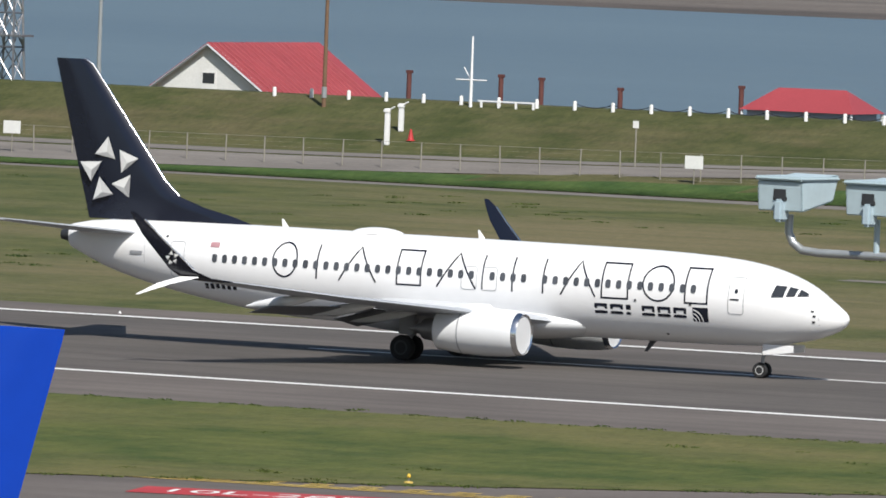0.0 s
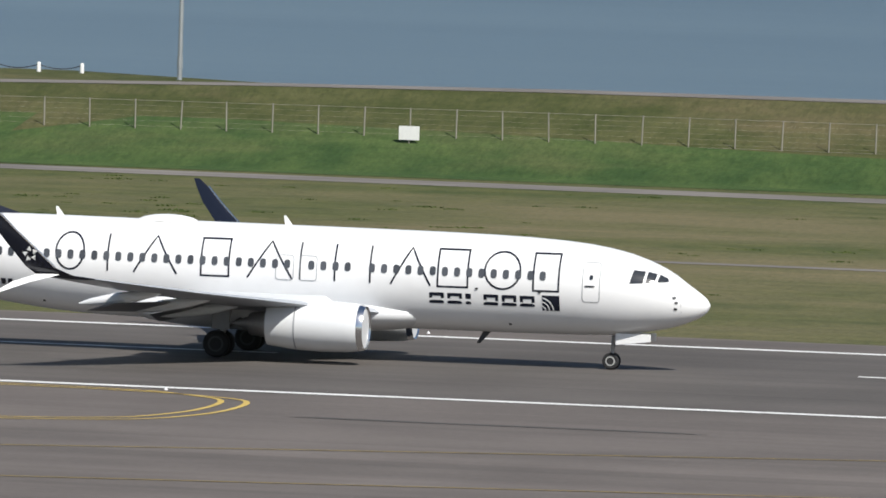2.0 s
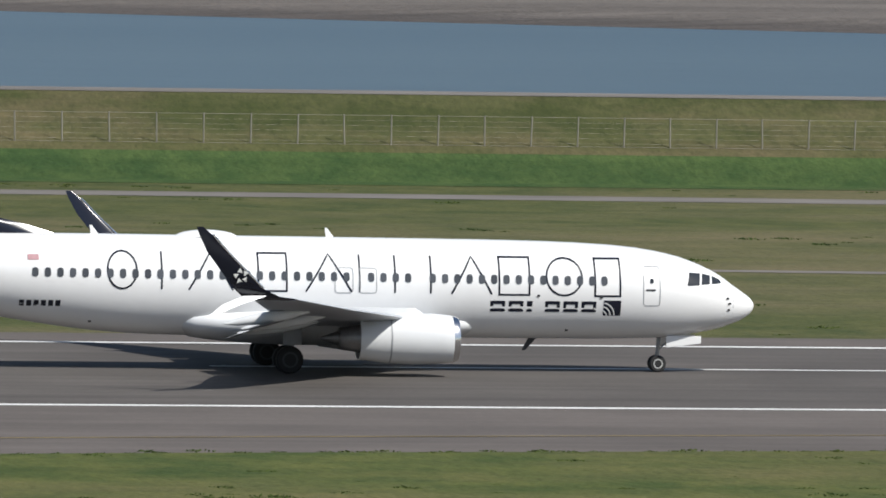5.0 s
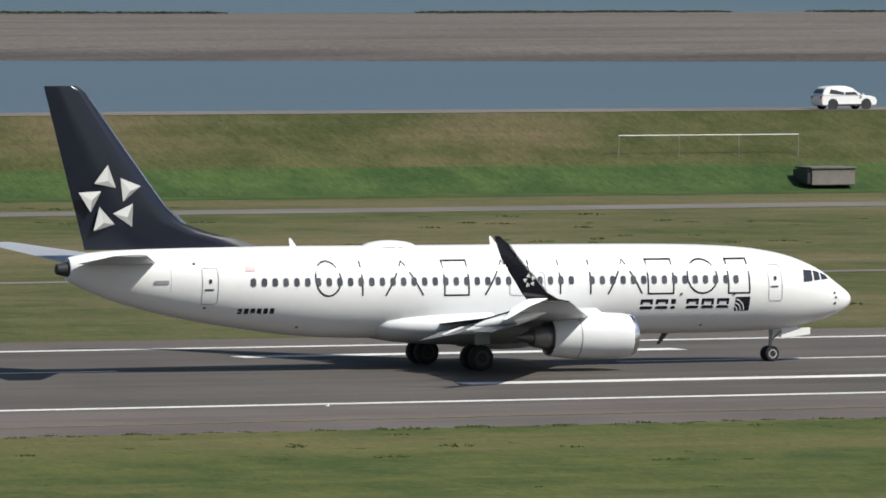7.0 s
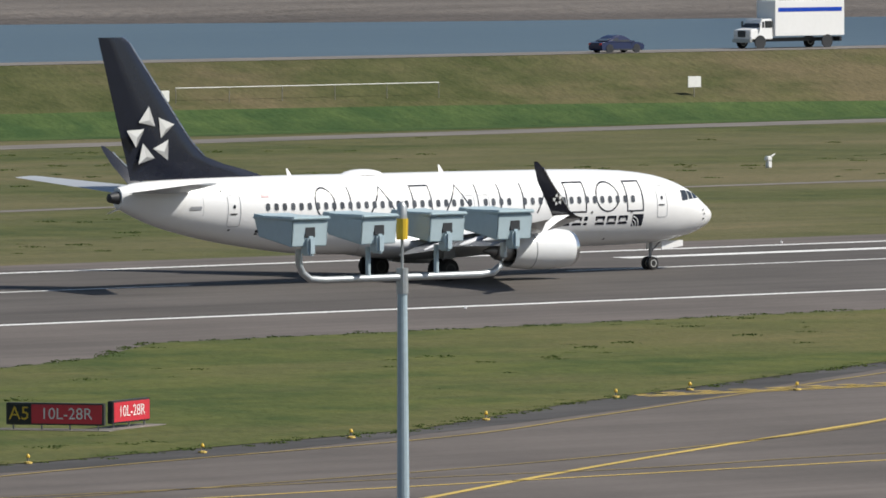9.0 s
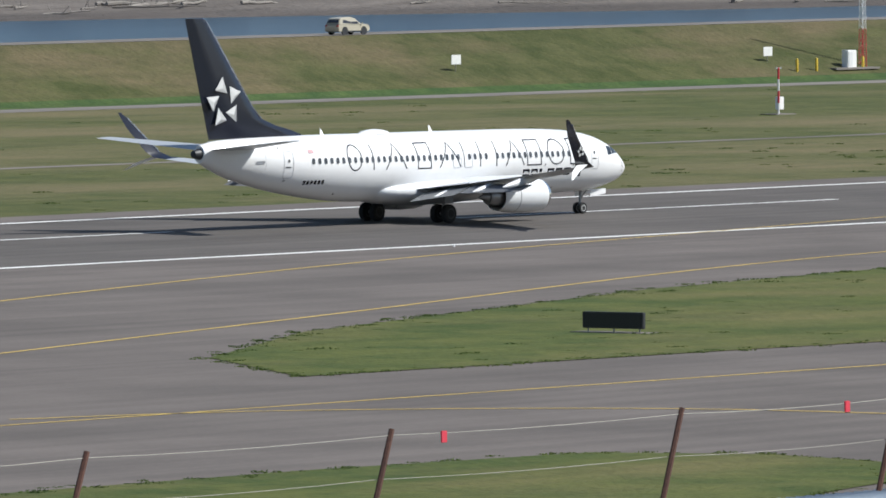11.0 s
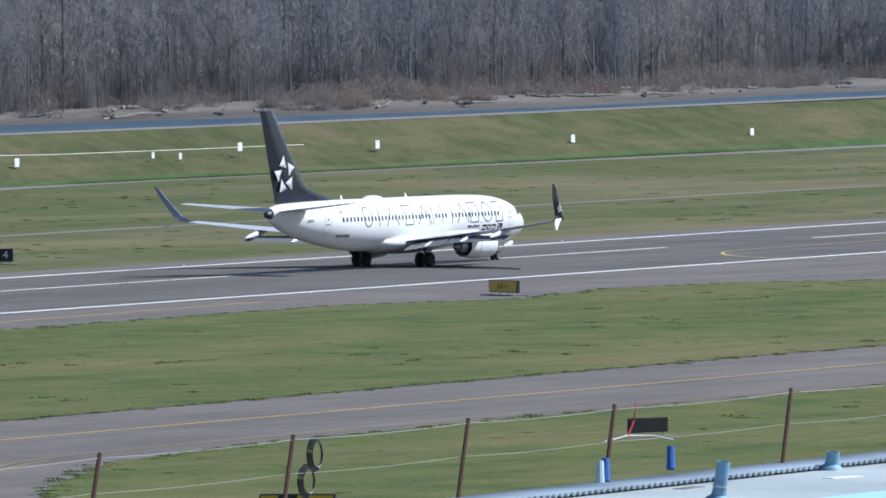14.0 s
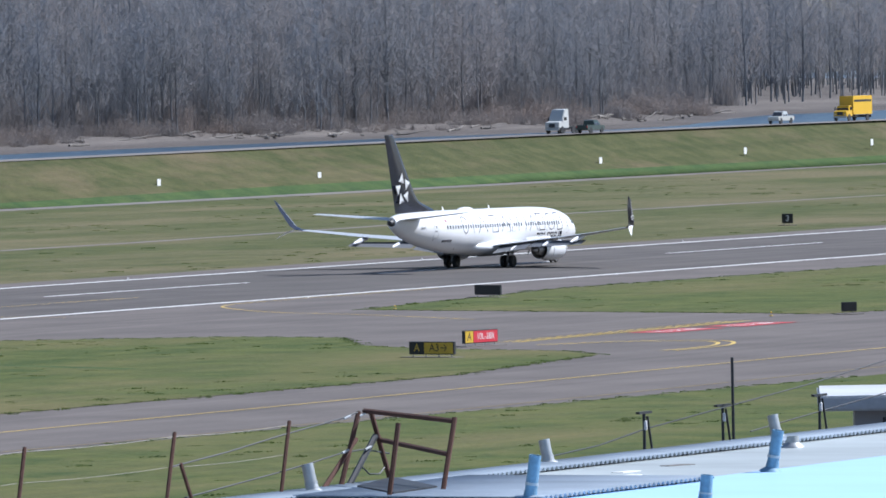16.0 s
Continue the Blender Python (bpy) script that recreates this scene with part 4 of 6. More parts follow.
kinds = [bare_tree(h, n, s, 8) for h, n, s in ((34, 30, 9), (30, 26, 8), (38, 32, 9), (27, 24, 8), (33, 28, 7), (36, 30, 10), (24, 26, 9))]
spots = []
for k in range(2500):
    x = 985 + (2420 - 985) * rng.random()
    d = 24 + 8 * math.sin(x * 0.03) + 190 * rng.random() ** 1.5 + 60 * (1 - ramp_up(x, 1000, 1220)) + 130 * ramp_up(x, 2180, 2300)
    y = shore_y(x) + d
    z = [q for q in shore_rows(x)]
    zz = float(np.interp(y, [q[0] for q in z], [q[1] for q in z])) - 0.3
    spots.append((x, y, zz, rng.random() * 6.28, (0.75 + 0.5 * rng.random()) * (0.8 + 0.2 * ramp_up(d, 20, 60))))
for k in range(560):
    x = 2280 + 650 * rng.random()
    y = max(shore_y(x) + 22, 0.425 * x) + 130 * rng.random()
    spots.append((x, y, 1.5, rng.random() * 6.28, 0.8 + 0.4 * rng.random()))
woods("bare_woodland", spots, [k[0] for k in kinds], M["bark"], "dense leafless grey winter woodland along the far shore", "woodland")
woods("woodland_twigs", spots, [k[1] for k in kinds], M["twig"], "fine leafless grey-brown twigs of the far woodland", "woodland")


def brush_clump():
    v, f = [], []
    for k in range(70):
        t, r = rng.random() * 6.28, rng.random() * 1.5
        a = (math.cos(t) * r * 0.6, math.sin(t) * r * 0.6, 0)
        b = (math.cos(t) * r * 1.9 + rng.normal() * 0.5, math.sin(t) * r * 1.9 + rng.normal() * 0.5, 0.6 + 3.0 * rng.random() * (1.2 - r / 1.8))
        splinter(v, f, a, b, 0.045)
        splinter(v, f, b, np.array(b) + rng.normal(size=3) * np.array((0.7, 0.7, 0.5)), 0.05)
    return np.array(v), np.array(f)


clumps = [brush_clump() for k in range(5)]
spots = []
for k in range(3700):
    x = 960 + (2240 - 960) * rng.random()
    d = 11 + 9 * noise.noise((x * 0.03, 0.5, 0)) + 30 * rng.random() ** 1.3 + 45 * (1 - ramp_up(x, 980, 1200))
    y = shore_y(x) + d
    thick = noise.noise((x * 0.06, y * 0.12, 2.2)) + 0.5 * noise.noise((x * 0.2, y * 0.3, 7.0))
    if thick < -0.12 and d < 34:
        continue
    z = shore_rows(x)
    spots.append((x, y, float(np.interp(y, [q[0] for q in z], [q[1] for q in z])) - 0.2, rng.random() * 6.28, (0.5 + 0.8 * rng.random()) * (0.8 + 0.9 * max(0.0, thick))))
woods("shore_brush", spots, clumps, M["brush"], "dusky red-brown leafless brush along the sandy shore", "brush")


def thicket():
    v, f = [], []
    for k in range(110):
        t, r = rng.random() * 6.28, 2.6 * rng.random()
        a = np.array((math.cos(t) * r, math.sin(t) * r, 0.0))
        b = a + np.array((rng.normal() * 0.9, rng.normal() * 0.9, 3.0 + 5.5 * rng.random()))
        splinter(v, f, a, b, 0.055)
        c = a + (b - a) * (0.4 + 0.5 * rng.random())
        splinter(v, f, c, c + np.array((rng.normal() * 0.8, rng.normal() * 0.8, 1.0 + 1.5 * rng.random())), 0.05)
    return np.array(v), np.array(f)


thickets = [thicket() for k in range(5)]
spots = []
for k in range(1000):
    x = 990 + (2300 - 990) * rng.random()
    y = shore_y(x) + 26 + 7 * math.sin(x * 0.03) + 45 * rng.random() + 55 * (1 - ramp_up(x, 1000, 1220))
    z = shore_rows(x)
    spots.append((x, y, float(np.interp(y, [q[0] for q in z], [q[1] for q in z])) - 0.4, rng.random() * 6.28, 0.7 + 0.7 * rng.random()))
woods("woodland_thicket", spots, thickets, M["thicket"], "dusky leafless undergrowth below the winter woodland", "undergrowth")


def driftwood(x, y, z, turn, length, r):
    bm = bmesh.new()
    pts = [(length * (k / 5 - 0.5), 0.25 * math.sin(k * 1.7) * r * 3, 0.35 * r * math.sin(k * 2.1) + (0.4 * k / 5 if length > 8 else 0)) for k in range(6)]
    for k in range(5):
        rod(bm, pts[k], pts[k + 1], r * (1 - k * 0.13), r * (1 - (k + 1) * 0.13), 6)
    for k in range(3):
        a = Vector(pts[k + 1])
        rod(bm, a, a + Vector((random.uniform(-1, 1), random.uniform(-1, 1), random.uniform(0.3, 1.6))), r * 0.3, 0.03, 5)
    ob = part("driftwood_log", smooth(bm), M["drift"])
    ob.matrix_basis = pose(x, y, z, 0, random.uniform(-5, 3), turn)
    tagged(ob, "weathered grey driftwood log lying on the sand", "driftwood", "driftwood logs")


random.seed(5)
for k in range(150):
    x = random.uniform(1000, 2250)
    d = random.uniform(3, 19)
    y = shore_y(x) + d
    z = shore_rows(x)
    driftwood(x, y, float(np.interp(y, [q[0] for q in z], [q[1] for q in z])) + 0.25, random.uniform(-50, 50), random.choice((4, 5, 7, 9, 14)), random.uniform(0.15, 0.38))


# ---- weeds on the near and far grass ----
def weed():
    v, f = [], []
    for k in range(34):
        t, r = rng.random() * 6.28, 0.6 * rng.random() ** 0.6
        a = np.array((math.cos(t) * r * 1.3, math.sin(t) * r, 0))
        splinter(v, f, a, a + np.array((rng.normal() * 0.08, rng.normal() * 0.1, (0.03 + 0.09 * rng.random()) * (1.25 - r))), 0.06)
    return np.array(v), np.array(f)


def inside(x, y, poly):
    hit = False
    for (x0, y0), (x1, y1) in zip(poly, poly[1:] + poly[:1]):
        if (y0 > y) != (y1 > y) and x < (x1 - x0) * (y - y0) / (y1 - y0) + x0:
            hit = not hit
    return hit


M["weed"] = wood_material("broad green weeds", (0.075, 0.11, 0.032), (0.11, 0.145, 0.045))
weeds = [weed() for k in range(4)]
spots = []
while len(spots) < 1500:
    x, y = random.uniform(-200, 760), random.uniform(195, 337)
    if noise.noise((x * 0.03, y * 0.09, 1.7)) + 0.6 * noise.noise((x * 0.2, y * 0.4, 4)) < 0.12:
        continue
    if any(inside(x, y, p) for p in ISLANDS):
        spots.append((x, y, 0.02, random.uniform(0, 6.28), random.choice((0.3, 0.4, 0.5, 0.6, 0.8, 1.1))))
for poly in ISLANDS:
    for (x0, y0), (x1, y1) in zip(poly, poly[1:] + poly[:1]):
        n = int(math.hypot(x1 - x0, y1 - y0) / 0.9) if max(x0, x1) < 800 and min(x0, x1) > -260 else 0
        for k in range(n):
            t = (k + random.random()) / n
            spots.append((x0 + (x1 - x0) * t + random.gauss(0, 0.25), y0 + (y1 - y0) * t + random.gauss(0, 0.45), 0.02, random.uniform(0, 6.28), random.uniform(0.3, 0.9)))
woods("weed_clumps", spots, weeds, M["weed"], "dark green weed clumps scattered through the mown grass", "weeds")
spots = []
while len(spots) < 1800:
    x, y = random.uniform(-330, 1250), random.uniform(408, 592)
    if noise.noise((x * 0.02, y * 0.06, 5.7)) + 0.6 * noise.noise((x * 0.1, y * 0.3, 4)) < 0.12 or abs(y - service_y(x)) < 7 or abs(y - 472) < 8:
        continue
    spots.append((x, y, 0.0, random.uniform(0, 6.28), random.uniform(0.5, 1.3)))
woods("rough_grass", spots, weeds, M["weed"], "dark rough tufts in the far grass beyond the runway", "grass")


M["bank_green"] = wood_material("dull shore grass", (0.05, 0.062, 0.026), (0.11, 0.112, 0.05))
spots = []
for k in range(2600):
    x = random.uniform(330, 800)
    y = shore_y(x) + 238 + 5 * noise.noise((x * 0.02, 1.0, 5.0)) + random.gauss(0, 2.2)
    if noise.noise((x * 0.015, 9.0, 1.0)) < -0.15:
        continue
    z = shore_rows(x)
    spots.append((x, y, float(np.interp(y, [q[0] for q in z], [q[1] for q in z])), random.uniform(0, 6.28), random.uniform(1.5, 3.5)))
woods("shore_grass", spots, weeds, M["bank_green"], "dull green grass along the top of the sand bar", "grass")


# ---- things along the river road ----
M["galv"] = plain("galvanised steel", (0.42, 0.44, 0.45), 0.45, 0.6, grain=4, vary=0.15)
M["rust"] = plain("rusty steel", (0.085, 0.035, 0.022), 0.85, grain=6, vary=0.45, bump=0.3)
M["pile"] = plain("brown painted pile", (0.11, 0.035, 0.028), 0.7, grain=3, vary=0.3)
M["timber"] = plain("weathered brown timber", (0.16, 0.095, 0.055), 0.85, grain=4, vary=0.3)
M["roof_red"] = plain("red metal roof", (0.30, 0.048, 0.056), 0.55, grain=1.5, vary=0.14)
M["white_wood"] = plain("white painted boards", (0.72, 0.72, 0.70), 0.6, grain=2, vary=0.12)
M["post_grey"] = plain("grey fence posts", (0.28, 0.26, 0.22), 0.6, 0.2, grain=4, vary=0.2)
M["yellow"] = plain("yellow enamel", (0.62, 0.42, 0.03), 0.45, grain=3, vary=0.12)
M["lamp_blue"] = plain("pale blue-grey enamel", (0.42, 0.52, 0.56), 0.4, grain=3, vary=0.1)


def bollard():
    top = empty("bollard", label="short white painted bollard on the levee edge", category="bollard", group="bollards along the levee")
    part("post", turned([(0.0, 0.15), (0.62, 0.14), (0.68, 0.11), (0.7, 0.02)], 12, "z"), M["white_wood"], top)
    part("eye", rod(bmesh.new(), (-0.18, 0, 0.55), (0.18, 0, 0.55), 0.025, n=6), M["steel"], top)
    return top


first = bollard()
bxs = [-310.9 + 3.06 * k for k in range(51)]
first.matrix_basis = pose(bxs[0], 634.5, ground_z(bxs[0], 634.5))
for x in bxs[1:]:
    copy_thing(first, pose(x, 634.5, ground_z(x, 634.5), 0, 0, random.uniform(0, 360)))
for a, b in zip(bxs[8:], bxs[9:]):
    za, zb = ground_z(a, 634.5) + 0.52, ground_z(b, 634.5) + 0.52
    ob = part("chain", tube([(a + (b - a) * t, 634.5, za + (zb - za) * t - 0.28 * 4 * t * (1 - t)) for t in np.linspace(0, 1, 7)], 0.035, 5), M["dark"])
    tagged(ob, "dark sagging chain between white bollards", "chain", "chains along the levee")


def boathouse(x, y, z, w, L, wall, rise):
    """Gable to the south, ridge running north."""
    top = empty("boathouse", pose(x, y, z), label="white boarded boathouse with a red gable roof", category="boathouse")
    bm = bmesh.new()
    v = [bm.verts.new((sx * w / 2, yy, zz)) for yy in (0.0, L) for sx, zz in ((-1, 0), (1, 0), (1, wall), (-1, wall))]
    pk = [bm.verts.new((0, yy, wall + rise)) for yy in (0.0, L)]
    for q in ((v[0], v[1], v[2], pk[0], v[3]), (v[5], v[4], v[7], pk[1], v[6]), (v[1], v[5], v[6], v[2]), (v[4], v[0], v[3], v[7]), (v[0], v[4], v[5], v[1])):
        bm.faces.new(q)
    bmesh.ops.recalc_face_normals(bm, faces=bm.faces)
    part("wall", bm, M["white_wood"], top)
    for k in range(int((wall + rise) / 0.2)):
        zz = k * 0.2
        half = w / 2 if zz < wall else w / 2 * (1 - (zz - wall) / rise)
        if half > 0.15:
            part("board", boxed(-half + 0.03, half - 0.03, -0.03, 0.0, zz + 0.01, zz + 0.19), M["white_wood"], top)
    for sd in (-1, 1):
        bm = bmesh.new()
        e, th = 0.45, 0.09
        drop = rise * e / (w / 2)
        prof = [(0, wall + rise + 0.04), (sd * (w / 2 + e), wall - drop + 0.04), (sd * (w / 2 + e), wall - drop + 0.04 + th), (0, wall + rise + 0.04 + th)]
        loft(bm, [[(px, yy, pz) for px, pz in prof] for yy in (-0.5, L + 0.5)])
        roof = part("roof_slope", bm, M["roof_red"], top, "red metal roof slope")
        for k in range(int(L / 0.9)):
            yy = k * 0.9
            part("roof_rib", rod(bmesh.new(), (sd * 0.05, yy, wall + rise + 0.16), (sd * (w / 2 + e), yy, wall - drop + 0.16), 0.03, n=4), M["roof_red"], roof)
        part("barge_board", rod(bmesh.new(), (0, -0.52, wall + rise - 0.05), (sd * (w / 2 + e), -0.52, wall - drop - 0.05), 0.11, n=4), M["line"], top)
    win = part("window_frame", boxed(-0.65, 0.65, -0.08, -0.02, wall + 0.5, wall + 2.0), M["white_wood"], top)
    part("pane", boxed(-0.5, 0.5, -0.1, -0.06, wall + 1.1, wall + 1.9), M["glass"], win)
    part("hatch_door", boxed(-0.55, 0.55, -0.09, -0.04, wall - 0.9, wall + 0.4), M["belly"], top)
    return top


boathouse(-324.1, 650, 0.6, 11.4, 18.5, 3.1, 4.1)


def shed_roof(x, y, z0, w, d, z1, rise, label):
    """A low hipped roof on posts over the moorings."""
    top = empty("boat_shed", pose(x, y, -0.6), label=label, category="boat shed", group="boat sheds")
    h, e = z1 + 0.6, rise
    bm = bmesh.new()
    a = [bm.verts.new((sx * w / 2, sy * d / 2, h)) for sx, sy in ((-1, -1), (1, -1), (1, 1), (-1, 1))]
    r = [bm.verts.new((sx * (w / 2 - d * 0.3), 0, h + e)) for sx in (-1, 1)]
    for q in ((a[0], a[1], r[1], r[0]), (a[1], a[2], r[1]), (a[2], a[3], r[0], r[1]), (a[3], a[0], r[0]), (a[3], a[2], a[1], a[0])):
        bm.faces.new(q)
    bmesh.ops.recalc_face_normals(bm, faces=bm.faces)
    part("roof", bm, M["roof_red"], top)
    part("wall", boxed(-w / 2 + 0.5, w / 2 - 0.5, -d / 2 + 0.5, d / 2 - 0.5, 0.0, h - 0.02), M["line"], top)
    for sx in (-1, 1):
        for sy in (-1, 1):
            part("post", rod(bmesh.new(), (sx * (w / 2 - 0.2), sy * (d / 2 - 0.2), 0), (sx * (w / 2 - 0.2), sy * (d / 2 - 0.2), h), 0.1), M["white_wood"], top)


shed_roof(-286.8, 680, 0, 9.6, 6.5, 4.1, 1.75, "low boat shed with a wide red roof")
shed_roof(-269.2, 684, 0, 6.5, 6, 3.4, 1.1, "small boat shed with a dark red roof")
shed_roof(-252.6, 684, 0, 6.0, 6, 3.4, 0.8, "small boat shed with a bright red roof")


def mooring_pile(x, top_z, lean):
    top = empty("mooring_pile", pose(x, 680, -1.2), label="brown steel mooring pile standing in the river", category="mooring pile", group="mooring piles")
    part("pile_shaft", rod(bmesh.new(), (0, 0, 0), (0, 0, top_z + 1.2), 0.2, n=10), M["pile"], top)
    if lean:
        part("raking_strut", rod(bmesh.new(), (-1.5 - lean * 0.3, 0.5, 0), (-0.25, 0.1, top_z + 1.1), 0.18, n=10), M["pile"], top)
    part("cap", boxed(-0.45 if lean else -0.22, 0.24, -0.2, 0.24, top_z + 1.1, top_z + 1.35, 0.03), M["pile"], top)


for x, z, ln in ((-321.4, 5.7, 0), (-313.4, 5.7, 0), (-309.9, 5.6, 0), (-303.1, 5.1, 0), (-292.8, 5.7, 0), (-271.5, 6.6, 1), (-265.8, 6.8, 1), (-258.9, 5.1, 1), (-253.5, 5.2, 1), (-247.8, 5.6, 1), (-245.8, 6.6, 0), (-242.8, 5.8, 1), (-237.4, 5.9, 1), (-232.8, 6.1, 1), (-228.3, 6.6, 1), (-218.1, 5.0, 0), (-216.9, 5.4, 0), (-215.2, 6.2, 0), (-213.8, 6.4, 0), (-212.7, 6.8, 0), (-211.4, 7.2, 1), (-210.4, 7.8, 1), (-209.6, 7.7, 1), (-208.6, 7.9, 1)):
    mooring_pile(x, z, ln)


def sailboat(x, mast, tint):
    top = empty("sailboat", pose(x, 692, -0.6), label="moored white sailboat with a bare mast", category="sailboat", group="moored sailboats")
    rings = []
    for u in np.linspace(0, 1, 9):
        w = 1.3 * math.sin(math.pi * (0.18 + 0.8 * u)) ** 0.6
        w = max(0.03, w if u < 0.98 else 0.03)
        rings.append([Vector((-4 + 8 * u, w * math.sin(a), 0.45 - 0.75 * math.cos(a) if abs(a) < 1.6 else 1.0)) for a in np.linspace(-1.57, 1.57, 9)])
    part("hull", smooth(loft(bmesh.new(), rings), 40), M["white"], top)
    part("cabin", boxed(-1.8, 1.6, -0.7, 0.7, 0.5, 1.2, 0.12), M["white"], top)
    part("mast", rod(bmesh.new(), (0.5, 0, 0.9), (0.5, 0, mast + 0.6), 0.09, 0.06), M[tint], top)
    part("boom", rod(bmesh.new(), (0.5, 0, 1.9), (-2.8, 0, 2.0), 0.06), M["galv"], top)
    for b in (-3.8, 3.9):
        part("stay", rod(bmesh.new(), (0.5, 0, mast + 0.5), (b, 0, 1.0), 0.015, n=4), M["galv"], top)


for x, m, tint in ((-266.9, 5.2, "white"), (-261.2, 5.4, "dark"), (-254.5, 6.7, "white"), (-252.2, 8.0, "white"), (-248.9, 9.7, "white"), (-242.1, 12.0, "white"), (-238.6, 13.0, "dark")):
    sailboat(x, m, tint)


def utility_pole(x, y, h, material, label, arm=0.0):
    z = ground_z(x, y) - 0.1
    top = empty("utility_pole", pose(x, y, z), label=label, category="pole", group="poles by the river")
    part("pole", rod(bmesh.new(), (0, 0, 0), (0, 0, h), 0.17, 0.12, 10), material, top)
    if arm:
        part("crossarm", boxed(-arm, arm, -0.06, 0.06, h - 0.9, h - 0.75), material, top)
    part("guard", rod(bmesh.new(), (0, 0, 0.8), (0, 0, 1.6), 0.2, n=10), M["galv"], top)


utility_pole(-305.6, 632, 13, M["timber"], "tall weathered brown timber utility pole", 1.1)
utility_pole(-326.4, 636, 12, M["galv"], "tall grey pole beside the boathouse")
utility_pole(-163.8, 632, 13, M["timber"], "tall weathered timber utility pole by the road", 1.1)
utility_pole(-150.4, 632, 13, M["galv"], "tall grey pole with a pink band by the road")
tagged(part("overhead_wire", tube([(-305.6 + 142 * t, 632, 16.6 - 4 * 2.2 * t * (1 - t)) for t in np.linspace(0, 1, 20)], 0.02, 4), M["dark"]), "thin dark overhead wire between timber poles", "wire")


def lamp_post(x):
    top = empty("street_lamp", pose(x, 631, ground_z(x, 631)), label="slim white lamp post on the levee", category="street lamp")
    part("post", rod(bmesh.new(), (0, 0, 0), (0, 0, 3.3), 0.07, 0.05), M["white"], top)
    part("lamp_head", boxed(-0.25, 0.25, -0.12, 0.12, 3.25, 3.42, 0.04), M["white"], top)


lamp_post(-169.0)


def signal_mast(x, y):
    top = empty("signal_mast", pose(x, y, ground_z(x, y)), label="white signal mast with a yard and gaff", category="flag mast")
    part("mast", rod(bmesh.new(), (0, 0, 0), (0, 0, 5.2), 0.13, 0.07), M["white"], top)
    part("yard", rod(bmesh.new(), (-1.25, 0, 2.0), (1.25, 0, 2.0), 0.05), M["white"], top)
    part("gaff", rod(bmesh.new(), (0, 0, 1.9), (-0.8, 0.4, 2.9), 0.04), M["white"], top)
    part("rail", boxed(0.6, 5.2, -0.05, 0.05, 0.45, 0.55), M["white"], top)
    for k in range(4):
        part("rail_post", boxed(0.8 + k * 1.4, 0.95 + k * 1.4, -0.06, 0.06, 0.0, 0.5), M["white"], top)


signal_mast(-294.6, 634.0)


def lattice_tower(name, x, y, h, w, bands, label, category):
    top = empty(name, pose(x, y, ground_z(x, y) - 0.1), label=label, category=category)
    n = max(3, int(h / (w * 1.3)))
    for k in range(n):
        m = M[bands[(k * len(bands) * 2 // n) % len(bands)]]
        z0, z1 = h * k / n, h * (k + 1) / n
        q = lambda z: w / 2 * (1 - 0.55 * z / h)
        cs = [(-1, -1), (1, -1), (1, 1), (-1, 1)]
        for i in range(4):
            a, b = cs[i], cs[(i + 1) % 4]
            part("leg", rod(bmesh.new(), (a[0] * q(z0), a[1] * q(z0), z0), (a[0] * q(z1), a[1] * q(z1), z1), w * 0.05, n=5), m, top)
            part("brace", rod(bmesh.new(), (a[0] * q(z0), a[1] * q(z0), z0), (b[0] * q(z1), b[1] * q(z1), z1), w * 0.028, n=4), m, top)
            part("brace", rod(bmesh.new(), (b[0] * q(z0), b[1] * q(z0), z0), (a[0] * q(z1), a[1] * q(z1), z1), w * 0.028, n=4), m, top)
            part("strut", rod(bmesh.new(), (a[0] * q(z1), a[1] * q(z1), z1), (b[0] * q(z1), b[1] * q(z1), z1), w * 0.03, n=4), m, top)
    return top


tw = lattice_tower("lattice_tower", -336.2, 640, 13, 1.9, ["steel"], "grey steel lattice tower beside the river", "lattice tower")
part("platform", boxed(-1.6, 1.6, -1.0, 1.0, 3.4, 3.55), M["steel"], tw)
lattice_tower("weather_tower", 730, 595, 15, 0.55, ["sign_red", "white"], "slender red and white lattice weather tower", "weather tower")


def white_instrument(x, y, h, label):
    top = empty("weather_instrument", pose(x, y, ground_z(x, y)), label=label, category="instrument")
    part("column", boxed(-0.17, 0.17, -0.17, 0.17, 0, h, 0.04), M["white"], top)
    part("head", boxed(-0.28, 0.2, -0.2, 0.2, h, h + 0.35, 0.08), M["white"], top)
    part("arm", rod(bmesh.new(), (0, 0, h + 0.2), (0.55, 0, h + 0.5), 0.05), M["white"], top)
    return top


white_instrument(-295.6, 622, 2.3, "tall white weather instrument column on the bank")
white_instrument(-296.4, 626, 1.7, "white weather instrument column on the bank")
white_instrument(619.8, 486, 2.3, "small white weather sensor on the grass")
white_instrument(417.0, 498.5, 0.45, "small white field sensor on the grass")
cone = part("traffic_cone", turned([(0.0, 0.36), (0.04, 0.36), (0.05, 0.24), (0.85, 0.06), (0.86, 0.01)], 14, "z"), M["red"])
cone.matrix_basis = pose(-294.4, 623.5, ground_z(-294.4, 623.5))
tagged(cone, "red traffic cone on the grass bank", "traffic cone")
mast_small = empty("instrument_mast", pose(619.7, 514.3, 0), label="red and white instrument mast with a white box", category="instrument")
for k in range(4):
    part("mast_band", rod(bmesh.new(), (0, 0, k * 1.0), (0, 0, k * 1.0 + 1.0), 0.09), M["sign_red" if k % 2 else "white"], mast_small)
part("cabinet", boxed(0.5, 1.1, 0.3, 0.8, 0.4, 1.5, 0.04), M["white"], mast_small)
